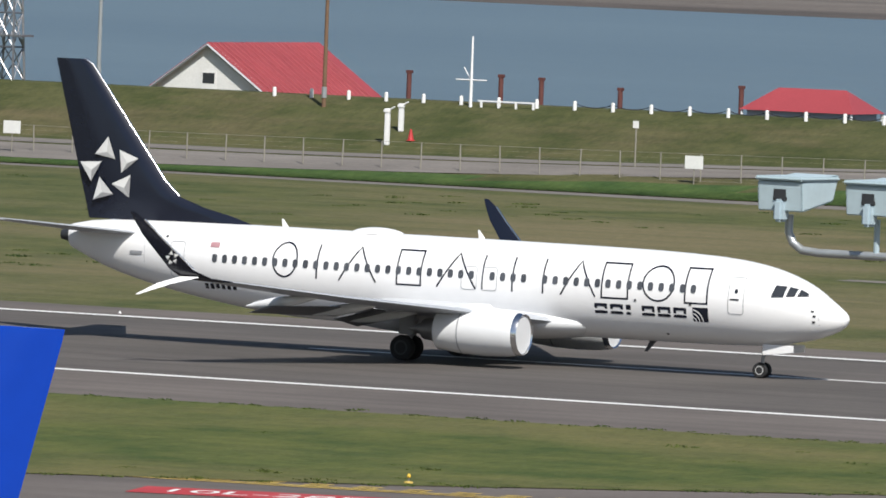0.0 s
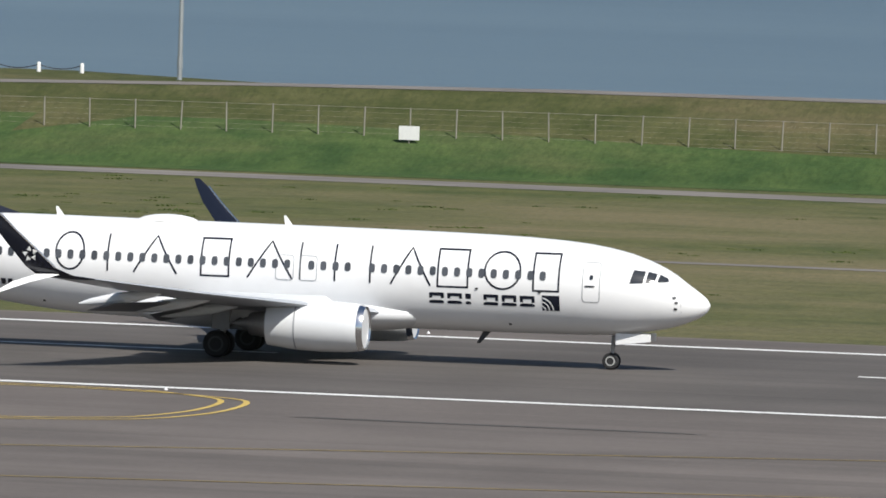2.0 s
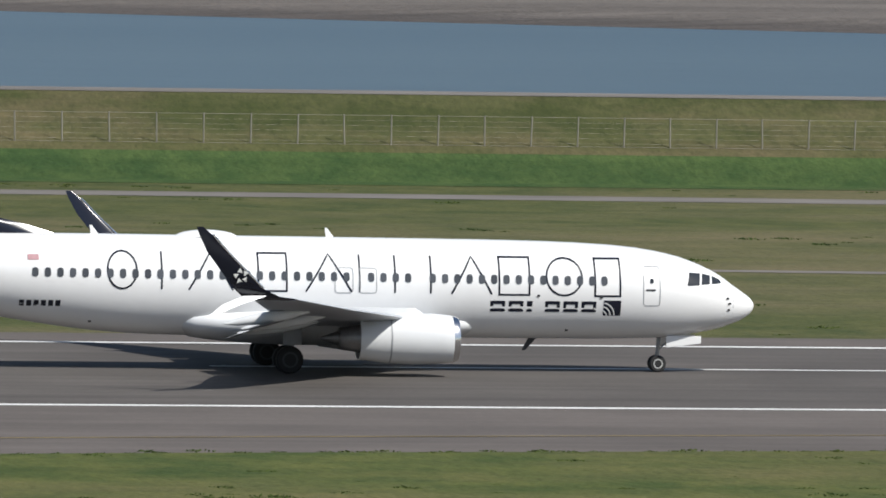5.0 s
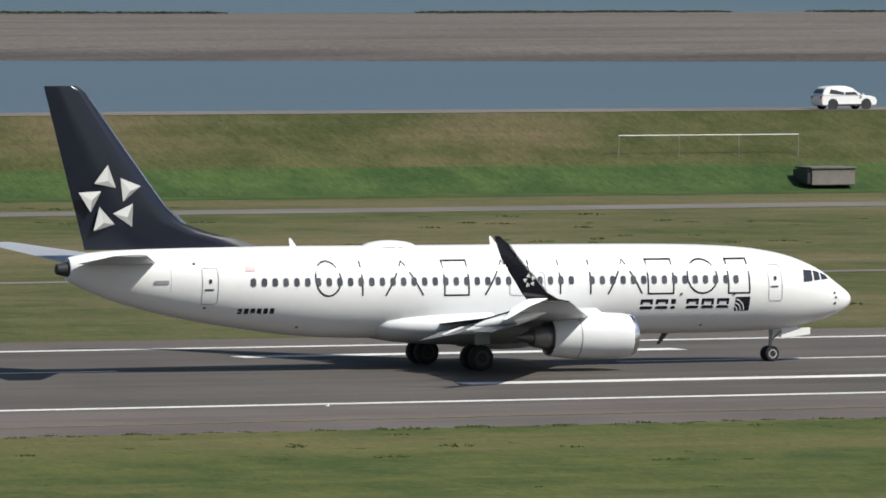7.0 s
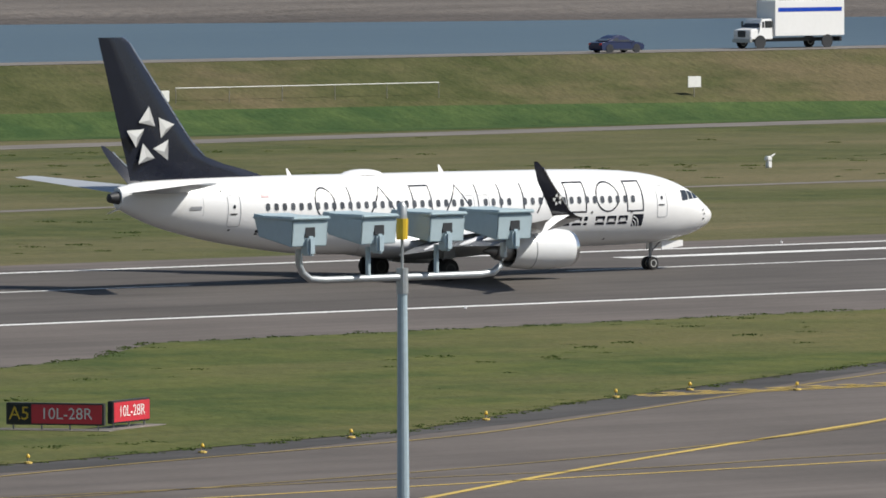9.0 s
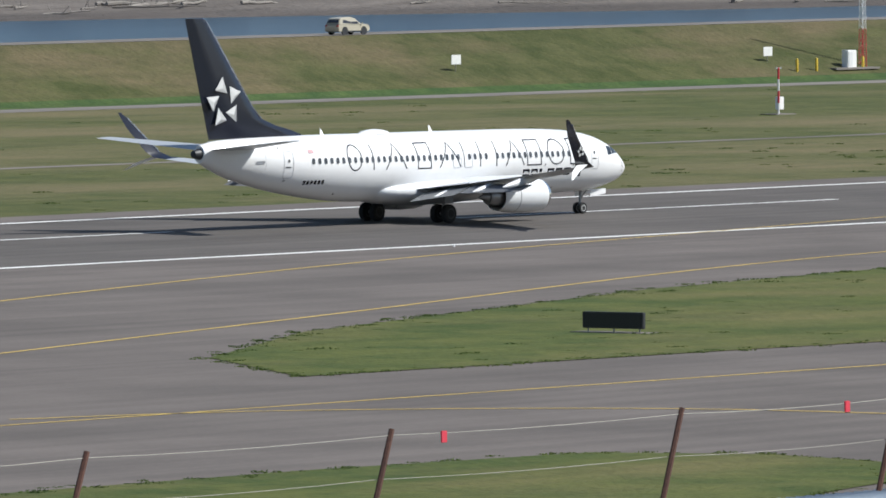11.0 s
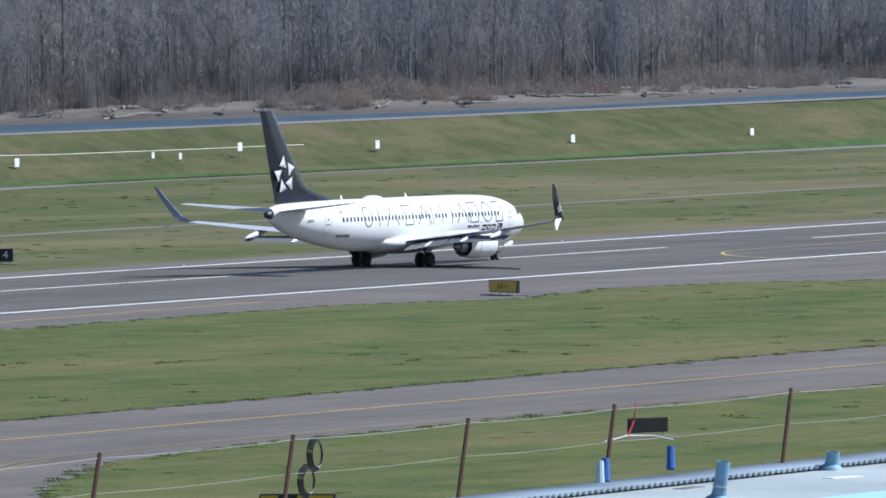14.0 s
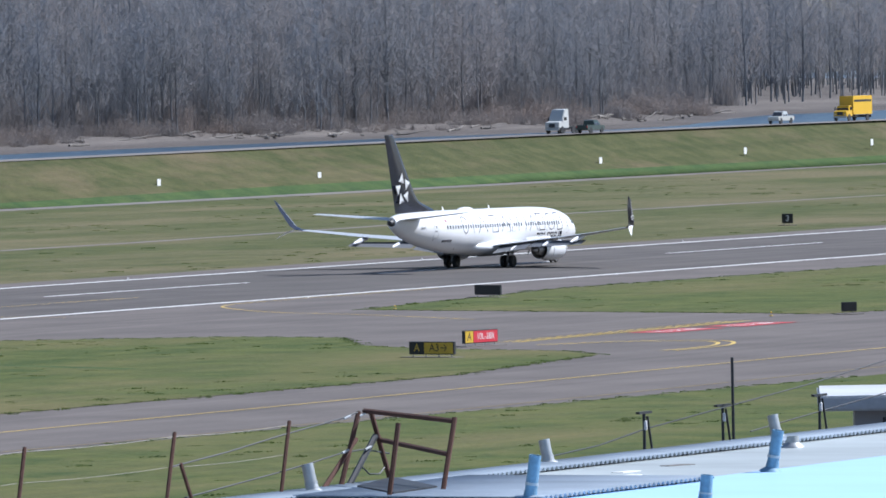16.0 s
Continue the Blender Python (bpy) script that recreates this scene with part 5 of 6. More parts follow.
part("crossbar", boxed(-0.4, 0.4, -0.04, 0.04, 3.9, 4.0), M["galv"], mast_small)
part("plinth", boxed(-1.0, 1.6, -0.6, 1.2, 0.0, 0.08), M["track"], mast_small)
for x in (718.6, 721.6, 728.8, 733.2, 735.6, 738.0, 740.4):
    b = part("guard_post", turned([(0.0, 0.14), (1.25, 0.14), (1.35, 0.08), (1.37, 0.01)], 12, "z"), M["yellow"])
    b.matrix_basis = pose(x, 594, ground_z(x, 594) - 0.05)
    tagged(b, "yellow steel guard post beside the weather tower", "guard post", "guard posts round the tower")
cab = empty("equipment_cabinet", pose(727.4, 594.6, ground_z(727.4, 594.6) - 0.15), label="white equipment cabinet at the weather tower", category="cabinet")
part("body", boxed(-0.7, 0.7, -0.4, 0.4, 0.15, 1.9, 0.05), M["white"], cab)
part("door", boxed(-0.55, 0.0, -0.44, -0.39, 0.35, 1.75, 0.02), M["belly"], cab)
part("plinth", boxed(-3.2, 3.6, -1.0, 1.0, 0, 0.2), M["track"], cab)

# concrete box and the small rusty hut on the verge
cb = empty("concrete_box", pose(300.4, 592.5, ground_z(300.4, 592.5)), label="low grey concrete box on the verge", category="concrete box")
part("body", boxed(-1.7, 1.7, -1.2, 1.2, 0.0, 1.15, 0.05), M["track"], cb)
part("dark_end", boxed(-2.0, -1.68, -1.1, 1.1, 0.1, 1.1, 0.03), M["dark"], cb)
part("lid", boxed(-1.8, 1.8, -1.3, 1.3, 1.15, 1.28, 0.03), M["track"], cb)
hut = empty("equipment_hut", pose(-81.5, 592.0, ground_z(-81.5, 592)), label="small rusty brown equipment hut on the verge", category="hut")
part("body", boxed(-0.9, 0.9, -0.7, 0.7, 0.3, 1.75, 0.04), M["timber"], hut)
part("roof", boxed(-1.05, 1.05, -0.85, 0.85, 1.75, 1.88, 0.03), M["rust"], hut)
# Dark panel on the solid body paints the shade of an open front.
part("opening", boxed(-0.6, 0.6, -0.73, -0.68, 0.5, 1.5), M["dark"], hut)
part("skid", boxed(-1.2, 1.2, -0.8, 0.8, 0.0, 0.3, 0.03), M["rust"], hut)

# ---- the long fence at the levee's foot ----
FENCE_Y = 598.0
fence = tagged(empty("chain_link_fence", pose(0, 0, 0)), "long grey chain-link fence at the levee's foot", "fence")
post_mesh = bpy.data.meshes.new("fence_post")
bm = rod(bmesh.new(), (0, 0, -0.3), (0, 0, 1.95), 0.05, n=6)
bm.to_mesh(post_mesh)
bm.free()
post_mesh.materials.append(M["post_grey"])
for k in range(185):
    x = -330 + 3.03 * k
    ob = new("fence_post", post_mesh)
    ob.parent = fence
    ob.location = (x, FENCE_Y, ground_z(x, FENCE_Y))
    ob.rotation_euler = (random.uniform(-0.03, 0.03), random.uniform(-0.03, 0.03), 0)
for lo, hi, r, m in ((0.05, 0.05, 0.01, "post_grey"), (1.9, 1.9, 0.013, "post_grey")):
    bm = bmesh.new()
    for k in range(-330, 210, 30):
        rod(bm, (k, FENCE_Y, ground_z(k, FENCE_Y) + lo), (k + 30, FENCE_Y, ground_z(k + 30, FENCE_Y) + lo), r, n=4)
    part("rail", bm, M[m], fence)
bm = bmesh.new()
for k in range(5):
    for x in range(-330, 210, 30):
        rod(bm, (x, FENCE_Y, ground_z(x, FENCE_Y) + 0.25 + 0.33 * k), (x + 30, FENCE_Y, ground_z(x + 30, FENCE_Y) + 0.25 + 0.33 * k), 0.004, n=3)
part("fabric_wire", bm, M["post_grey"], fence)


def fence_panel(x, z, w, h):
    y = FENCE_Y - 1.2
    g = ground_z(x, y)
    top = empty("warning_board", pose(x, y, g), label="plain white notice board on a post by the fence", category="notice board", group="notice boards along the fence")
    part("board", boxed(-w / 2, w / 2, -0.03, 0.03, z - h / 2 - g, z + h / 2 - g, 0.01), M["white_wood"], top)
    part("stake", rod(bmesh.new(), (0, 0.06, -0.1), (0, 0.06, z + h / 2 - g - 0.05), 0.04, n=6), M["post_grey"], top)


for x, z in ((-313.0, 2.39), (-260.3, 2.32), (-126.8, 2.48), (-84.3, 2.74), (-38.8, 2.73), (6.0, 2.85), (50.1, 2.9), (313.2, 3.2), (357.5, 3.3), (437.8, 2.8), (491.4, 3.0), (671.5, 2.97), (717.5, 2.85), (790.4, 1.9), (834.4, 2.1), (872.7, 3.3)):
    fence_panel(x, z, 1.35, 0.9)
for x, z in ((763.4, 1.55), (844.9, 2.4), (882.8, 3.3), (902.8, 2.8), (941.2, 2.75), (947.2, 2.5)):
    fence_panel(x, z, 0.6, 0.75)
for x, z in ((912.1, 2.6), (960.5, 3.3), (992.2, 2.85), (1040.0, 2.5), (1086.9, 2.3), (1135.7, 2.3), (1183.8, 2.2), (1276.3, 2.4), (1328.6, 2.87), (1377.3, 3.26)):
    fence_panel(x, z, 1.0, 1.0)
sp = empty("post_sign", pose(-268.8, 606, ground_z(-268.8, 606)), label="small white sign on a tall post by the road", category="road sign")
part("post", rod(bmesh.new(), (0, 0, -0.1), (0, 0, 3.2), 0.06), M["post_grey"], sp)
part("plate", boxed(-0.22, 0.22, -0.09, -0.06, 2.75, 3.25), M["white_wood"], sp)

for run in ([(287, 3.73), (301, 3.73)], [(408, 3.6), (421, 3.42)], [(440, 3.38), (453, 3.37), (466, 3.38)], [(806, 2.2), (840, 2.75), (874, 3.6), (885, 3.9), (903, 3.55), (922, 3.3), (950, 3.22), (977, 3.2)]):
    g = [ground_z(x, 598) for x, z in run]
    tf = empty("top_rail_fence", pose(0, 0, 0), label="pale tubular fence rail on thin posts across the bank", category="fence", group="rail fences on the bank")
    for (x0, z0), (x1, z1) in zip(run, run[1:]):
        part("top_rail", rod(bmesh.new(), (x0, 598, z0), (x1, 598, z1), 0.035, n=6), M["white_wood"], tf)
    n = int((run[-1][0] - run[0][0]) / 4.5)
    for k in range(n + 1):
        x = run[0][0] + (run[-1][0] - run[0][0]) * k / n
        part("post", rod(bmesh.new(), (x, 598, ground_z(x, 598) - 0.1), (x, 598, float(np.interp(x, [q[0] for q in run], [q[1] for q in run]))), 0.03, n=6), M["post_grey"], tf)
PATH_LINE = [(-200, 479.5), (-90, 479.5), (36, 474.5), (187, 467), (315, 468), (390, 473), (543, 470.5), (650, 468.5), (780, 471.5), (900, 472.5), (1000, 480), (1110, 479), (1400, 480)]
tagged(sheet("path", list(range(-200, 1300, 10)), lambda x: [(interp(PATH_LINE, x)[0] - 1.0 - 0.7 * noise.noise((x * 0.05, 0, 3)), 0.02), (interp(PATH_LINE, x)[0] + 1.2 + 0.7 * noise.noise((x * 0.05, 8, 3)), 0.02)], M["track"]), "narrow pale track through the far grass", "path", **STRUCT)


# ---- floodlight masts ----
M["mast_paint"] = plain("pale blue mast paint", (0.36, 0.45, 0.50), 0.45, grain=4, vary=0.15)


def light_mast(x, y, arm_z, turn):
    """Four floodlights on a U-shaped arm over a tapered column."""
    top = empty("light_mast", pose(x, y, 0, 0, 0, turn), label="pale blue floodlight mast with four box lamps", category="light mast", group="floodlight masts")
    part("column", rod(bmesh.new(), (0, 0, 0), (0, 0, arm_z - 0.1), 0.16, 0.065, 14), M["mast_paint"], top)
    part("collar", rod(bmesh.new(), (0, 0, arm_z - 0.22), (0, 0, arm_z + 0.12), 0.08, n=12), M["galv"], top)
    half = 1.72
    pts = [(-half, 0, arm_z + 0.42), (-half, 0, arm_z + 0.22), (-half + 0.06, 0, arm_z + 0.1), (-half + 0.18, 0, arm_z + 0.02), (-half + 0.4, 0, arm_z), (half - 0.4, 0, arm_z), (half - 0.18, 0, arm_z + 0.02), (half - 0.06, 0, arm_z + 0.1), (half, 0, arm_z + 0.22), (half, 0, arm_z + 0.42)]
    part("arm", tube(pts, 0.048, 12), M["galv"], top)
    for k in range(4):
        x0 = -half + 2 * half * k / 3
        if k in (1, 2):
            part("riser", rod(bmesh.new(), (x0, 0, arm_z), (x0, 0, arm_z + 0.42), 0.035, n=10), M["mast_paint"], top)
        lamp = part("lamp_housing", bmesh.new(), M["lamp_blue"], top, "pale blue box floodlight")
        bm = bmesh.new()
        prof = [(-0.22, 0.0), (0.5, 0.12), (0.62, 0.42), (-0.26, 0.34)]
        loft(bm, [[(sx * 0.3 * s, py, pz) for py, pz in prof] for sx, s in ((-1, 0.96), (-1, 0.9), (1, 0.9), (1, 0.96))])
        bmesh.ops.bevel(bm, geom=list(bm.edges), offset=0.015, segments=2, affect="EDGES")
        bm.to_mesh(lamp.data)
        bm.free()
        lamp.location = (x0, 0, arm_z + 0.46)
        part("lid", boxed(-0.315, 0.315, -0.3, 0.62, 0.35, 0.4, 0.02), M["lamp_blue"], lamp)
        part("mount_slot", boxed(-0.09, 0.09, -0.25, -0.2, 0.12, 0.3, 0.01), M["dark"], lamp)
        part("knuckle", boxed(-0.06, 0.06, -0.3, -0.1, -0.12, 0.14, 0.03), M["mast_paint"], lamp)
        part("glass", boxed(-0.24, 0.24, 0.52, 0.58, 0.14, 0.4), M["glass"], lamp)
    part("beacon_stem", rod(bmesh.new(), (0, 0, arm_z + 0.1), (0, 0, arm_z + 0.5), 0.02), M["galv"], top)
    bc = part("beacon_base", rod(bmesh.new(), (0, 0, arm_z + 0.5), (0, 0, arm_z + 0.78), 0.075, 0.085, 12), M["yellow"], top, "yellow obstruction light base")
    part("beacon_globe", turned([(arm_z + 0.78, 0.07), (arm_z + 0.95, 0.065), (arm_z + 1.0, 0.03), (arm_z + 1.01, 0.005)], 12, "z"), M["galv"], bc)
    return top


light_mast(-40.77, 100, 17.03, -6)
light_mast(-2.02, 100, 15.58, 0)
light_mast(77.3, 100, 15.6, 0)


# ---- the near roof and its fence ----
def sheet_metal(name, base, streak):
    k = Nodes(name)
    col = k.ramp(k.noise(0.5, 5, (1, 0.4, 1)), [(0.3, tuple(c * (1 - streak) for c in base)), (0.7, tuple(min(1, c * (1 + streak)) for c in base))])
    return k.done(col, 0.45)


M["roof_blue"] = sheet_metal("pale blue roof coating", (0.37, 0.58, 0.84), 0.06)
M["roof_strip"] = sheet_metal("weathered grey-blue roof felt", (0.36, 0.39, 0.385), 0.18)
M["rib_blue"] = sheet_metal("blue-grey corrugated steel", (0.40, 0.46, 0.52), 0.2)
ROOF_Z = 13.3
hangar = tagged(empty("hangar", pose(0, 0, 0)), "large building with a pale blue metal roof", "building")
part("wall", boxed(72, 260, 41, 74.6, 0.0, ROOF_Z - 0.25), M["belly"], hangar)
part("roof_sheet", boxed(71.5, 260.5, 40.5, 69.8, ROOF_Z - 0.22, ROOF_Z - 0.04), M["roof_blue"], hangar, "smooth pale blue roof coating")
part("roof_strip", boxed(71.5, 260.5, 69.8, 74.3, ROOF_Z - 0.22, ROOF_Z - 0.06), M["roof_strip"], hangar, "weathered grey roof strip")


def corrugated(x0, x1, y0, y1, z, pitch=0.19, amp=0.035):
    bm = bmesh.new()
    n = int((x1 - x0) / pitch * 6)
    rows = []
    for i in range(n + 1):
        x = x0 + (x1 - x0) * i / n
        zz = z + amp * math.sin(2 * math.pi * (x - x0) / pitch)
        rows.append([bm.verts.new((x, yy, zz - d)) for yy, d in ((y0, 0), (y1, 0), (y1, 0.06))])
    for a, b in zip(rows, rows[1:]):
        bm.faces.new((a[0], b[0], b[1], a[1]))
        bm.faces.new((a[1], b[1], b[2], a[2]))
    for f in bm.faces:
        f.smooth = True
    return bm


part("roof_edge", corrugated(71.5, 260, 73.9, 75.05, ROOF_Z), M["rib_blue"], hangar, "corrugated blue-grey roof edge")
part("roof_panel", corrugated(145.5, 152.5, 69.2, 74.0, ROOF_Z + 0.02), M["rib_blue"], hangar, "corrugated panel round the roof hatch")
# No hole is cut: a dark slab stands for the shade inside the hatch.
bm = bmesh.new()
loft(bm, [[(148.2, 74.1, z), (151.2, 74.9, z), (148.1, 72.5, z), (146.0, 72.3, z)] for z in (ROOF_Z - 0.1, ROOF_Z + 0.075)])
part("hatch_opening", bm, M["dark"], hangar, "dark slab for the shade inside the open roof hatch")
for k in range(26):
    ob = part("patch", boxed(-0.35, 0.35, -0.12, 0.12, 0, 0.012), M["track" if k % 2 else "white_wood"], hangar)
    ob.matrix_basis = pose(random.uniform(120, 180), random.uniform(70.4, 73.6), ROOF_Z - 0.06, 0, 0, random.uniform(-20, 20))

POSTS = [67.6, 72.9, 78.0, 83.2, 88.5, 92.7, 97.0, 101.2, 106.1, 111.5, 116.7, 122.1, 127.3, 131.9, 137.8, 143.1, 147.4]
wire_fence = tagged(empty("wire_fence", pose(0, 0, 0)), "leaning rusty posts strung with thin wires on a roof", "fence")
for i, x in enumerate(POSTS):
    j = random.uniform(-0.06, 0.06)
    bm = bmesh.new()
    a, b = Vector((x - 0.58, 74.9, 13.2)), Vector((x + j * 0.3, 75.0, 14.53))
    rod(bm, a, b, 0.035, n=6)
    part("fence_post", bm, M["rust"], wire_fence)
for z, off, r in ((14.46, 0.0, 0.005), (13.95, -0.24, 0.004)):
    for a, b in zip(POSTS, POSTS[1:]):
        part("wire", tube([(a + off + (b - a) * t, 75.0, z - 0.03 * 4 * t * (1 - t)) for t in np.linspace(0, 1, 6)], r, 4), M["post_grey"], wire_fence)
for x in (84.1, 91.65, 93.35, 95.45, 100.05, 102.0):
    part("flag", boxed(x - 0.04, x + 0.06, 74.98, 75.0, 14.33, 14.47, 0.005), M["sign_red"], wire_fence, "small red plastic flag")
M["tape"] = plain("orange plastic tape", (0.62, 0.11, 0.03), 0.5, grain=6, vary=0.2)
part("orange_band", rod(bmesh.new(), (105.91, 74.96, 14.06), (105.99, 74.98, 14.3), 0.05, n=8), M["tape"], wire_fence, "orange tape round a post")
for x, zc, rx, rz in ((97.45, 14.17, 0.2, 0.27), (122.5, 13.81, 0.17, 0.19), (122.76, 14.2, 0.15, 0.2)):
    for q in range(4):
        d = q * 0.02
        coil = part("wire_coil", tube([(x + (rx + d) * math.cos(t) + d, 75.0 + 0.03 * q, zc + (rz + d) * math.sin(t)) for t in np.linspace(0, 2 * math.pi, 22)], 0.013, 5), M["black"], wire_fence, "coil of black cable hung on a post")
for pts in ([(96.3, 75, 14.45), (95.9, 75, 14.1), (95.6, 75, 13.6), (95.4, 75, 13.3)], [(96.0, 75, 14.3), (95.4, 75, 13.9), (95.2, 75, 13.5)], [(97.3, 75, 13.95), (97.1, 75, 13.6), (96.9, 75, 13.3)]):
    part("loose_cable", tube(pts, 0.012, 5), M["black"], wire_fence)
part("prop", rod(bmesh.new(), (95.6, 74.95, 13.25), (96.8, 75.0, 14.12), 0.045, n=6), M["rust"], wire_fence)
part("string", tube([(132.57, 75, 14.52), (132.5, 75, 14.25), (132.31, 75, 14.03)], 0.014, 5), M["sign_red"], wire_fence, "red string")
part("hanger_wire", tube([(131.54, 75, 13.96), (132.3, 75, 14.02), (133.1, 75, 13.98), (133.79, 75, 13.88)], 0.01, 4), M["galv"], wire_fence)
M["tube_blue"] = plain("scuffed blue plastic", (0.03, 0.11, 0.38), 0.5, grain=8, vary=0.35)
for x, z, tone in ((131.38, 13.55, "tube_blue"), (133.5, 13.64, "tube_blue"), (131.2, 13.52, "lamp_blue")):
    part("hanging_tube", rod(bmesh.new(), (x, 74.9, z - 0.22), (x + 0.1, 74.95, z + 0.14), 0.075, 0.06, 10), M[tone], wire_fence)
part("short_post", rod(bmesh.new(), (143.6, 74.9, 13.2), (143.3, 75, 14.0), 0.035, n=6), M["rust"], wire_fence)

# frame round the roof hatch
hf = tagged(empty("hatch_frame", pose(0, 0, 0)), "rusty steel guard frame round the roof hatch", "guard frame")
fr = {"post": [((149.3, 75.0, 13.2), (150.12, 75.0, 14.57)), ((151.35, 75.0, 13.25), (150.6, 75.0, 14.55)), ((145.62, 72.22, 13.2), (146.06, 72.22, 14.55)), ((147.5, 72.12, 13.2), (148.07, 72.12, 14.56))],
      "top_bar": [((150.34, 75.0, 14.58), (148.07, 72.12, 14.5))], "mid_bar": [((150.95, 75.0, 14.04), (147.78, 72.12, 13.94))],
      "brace": [((149.6, 75.02, 13.2), (150.8, 75.02, 14.12))], "prop": [((148.5, 74.98, 13.2), (149.95, 74.98, 14.1))]}
for key, rods in fr.items():
    for a, b in rods:
        part(key, rod(bmesh.new(), a, b, 0.045 if key != "brace" else 0.055, n=6), M["rust" if key != "brace" else "dark"], hf)
for pts in ([(142.9, 75, 13.95), (145.0, 75, 14.1), (147.14, 75, 14.3), (149.23, 75, 14.47), (150.12, 75, 14.57)], [(143.4, 75, 13.4), (146.72, 75, 13.64), (148.2, 75, 13.76), (149.42, 75, 13.88), (150.3, 75, 13.9), (151.3, 75, 13.78)], [(150.2, 75, 13.6), (150.5, 75, 13.45), (150.9, 75, 13.44), (151.1, 75, 13.55)]):
    part("stay_wire", tube(pts, 0.014, 5), M["dark"], hf)
for x, z in ((149.5, 13.9), (150.4, 13.92), (149.6, 14.5), (150.2, 14.52)):
    part("turnbuckle", rod(bmesh.new(), (x - 0.12, 74.97, z - 0.02), (x + 0.12, 74.97, z + 0.02), 0.022, n=6), M["galv"], hf)


def vent_pipe(x, y, h, tone, label, lean=4, base=ROOF_Z - 0.06, r=0.105):
    top = empty("vent_pipe", pose(x, y, base, lean, 0, 0), label=label, category="vent pipe", group="roof vent pipes")
    part("pipe", turned([(-0.02, r), (h, r), (h, r * 0.85), (h - 0.1, r * 0.85)], 16, "z"), M[tone], top)
    part("flashing", turned([(0.0, r * 2.1), (0.03, r * 2.0), (0.1, r * 1.15), (0.2, r * 1.05)], 16, "z"), M[tone], top)
    part("band", turned([(h * 0.36, r * 1.12), (h * 0.42, r * 1.12)], 16, "z"), M["galv"], top)


M["pipe_blue"] = plain("faded blue pipe paint", (0.17, 0.30, 0.41), 0.6, grain=5, vary=0.4)
for x, y, h, lean in ((145.63, 69.55, 0.8, 9), (155.5, 69.46, 0.78, 11), (136.9, 73.8, 0.3, 8), (128.2, 71.1, 0.62, 10), (108.5, 71.6, 0.55, 6), (145.0, 66.0, 0.5, 6)):
    vent_pipe(x, y, h, "pipe_blue", "faded blue vent pipe leaning on the roof", lean)
for x, y, h in ((147.5, 74.6, 0.55), (157.6, 74.85, 0.5), (167.9, 74.85, 0.5)):
    vent_pipe(x, y, h, "galv", "silver metal vent pipe at the roof edge", -12)
vent_pipe(164.9, 73.2, 0.22, "galv", "short silver vent cap on the roof", 0, r=0.11)


def tee_post(x, y, z, h, w, label):
    top = empty("antenna_post", pose(x, y, 0), label=label, category="pole", group="poles behind the roof")
    part("post", rod(bmesh.new(), (0, 0, 0), (0, 0, z), 0.034, n=8), M["dark"], top)
    if w:
        part("crossarm", boxed(-w, w, -0.04, 0.04, z - 0.05, z), M["dark"], top)
        part("stay", rod(bmesh.new(), (0.05, -0.05, z - 0.1), (0.3, -0.05, z - 0.95), 0.025, n=6), M["dark"], top)
    if w:
        part("insulator", boxed(-0.03, 0.04, -0.06, 0.02, z - 0.38, z - 0.18, 0.015), M["white"], top)


tee_post(172.9, 80.0, 13.58, 0, 0.3, "dark T-shaped post behind the roof")
tee_post(186.1, 84.0, 14.16, 0, 0.0, "tall thin dark post behind the roof")
tee_post(186.0, 84.2, 13.16, 0, 0.35, "dark T-shaped post beside a tall post")
tee_post(190.7, 84.0, 13.18, 0, 0.35, "dark T-shaped post near the flat-roofed building")
M["pale_roof"] = plain("weathered pale roof felt", (0.46, 0.48, 0.50), 0.7, grain=2, vary=0.15)
annex = tagged(empty("flat_roofed_building", pose(215.6, 95, 0, 0, 0, -66)), "small building with a flat white roof", "building")
part("wall", boxed(0.9, 12, 0.8, 6, 0, 11.72), M["line"], annex)
part("roof_slab", boxed(0, 13, 0, 7, 11.7, 12.08, 0.05), M["pale_roof"], annex)
for k in range(3):
    part("window", boxed(1.6 + k * 3, 3.4 + k * 3, 0.74, 0.84, 10.4, 11.5), M["glass"], annex)
for pts in ([(160.07, 76, 13.3), (168.6, 79, 13.1), (177.3, 82, 13.03), (185.83, 84, 13.12), (190.2, 84, 13.42), (194.45, 84, 13.78), (204, 84, 14.7)], [(186.99, 84, 12.53), (190.6, 84, 12.79), (194.4, 84, 13.05), (204, 84, 13.9)]):
    tagged(part("power_line", tube(pts, 0.014, 5), M["dark"]), "thin dark cable rising behind the roof", "cable", "cables behind the roof")


# ---- vehicles on the river road ----
def prism(profile, half, inset=0.0, bevel=0.05):
    """A side profile (x, z) drawn out to a width, with narrower upper edges by inset."""
    zs = [p[1] for p in profile]
    z0, z1 = min(zs), max(zs)
    bm = bmesh.new()
    w = lambda z: half - inset * ((z - z0) / (z1 - z0)) ** 1.5
    loft(bm, [[(x, s * w(z), z) for x, z in profile] for s in (-1, 1)])
    if bevel:
        bmesh.ops.bevel(bm, geom=[e for e in bm.edges], offset=bevel, segments=2, affect="EDGES")
    return smooth(bm, 45)


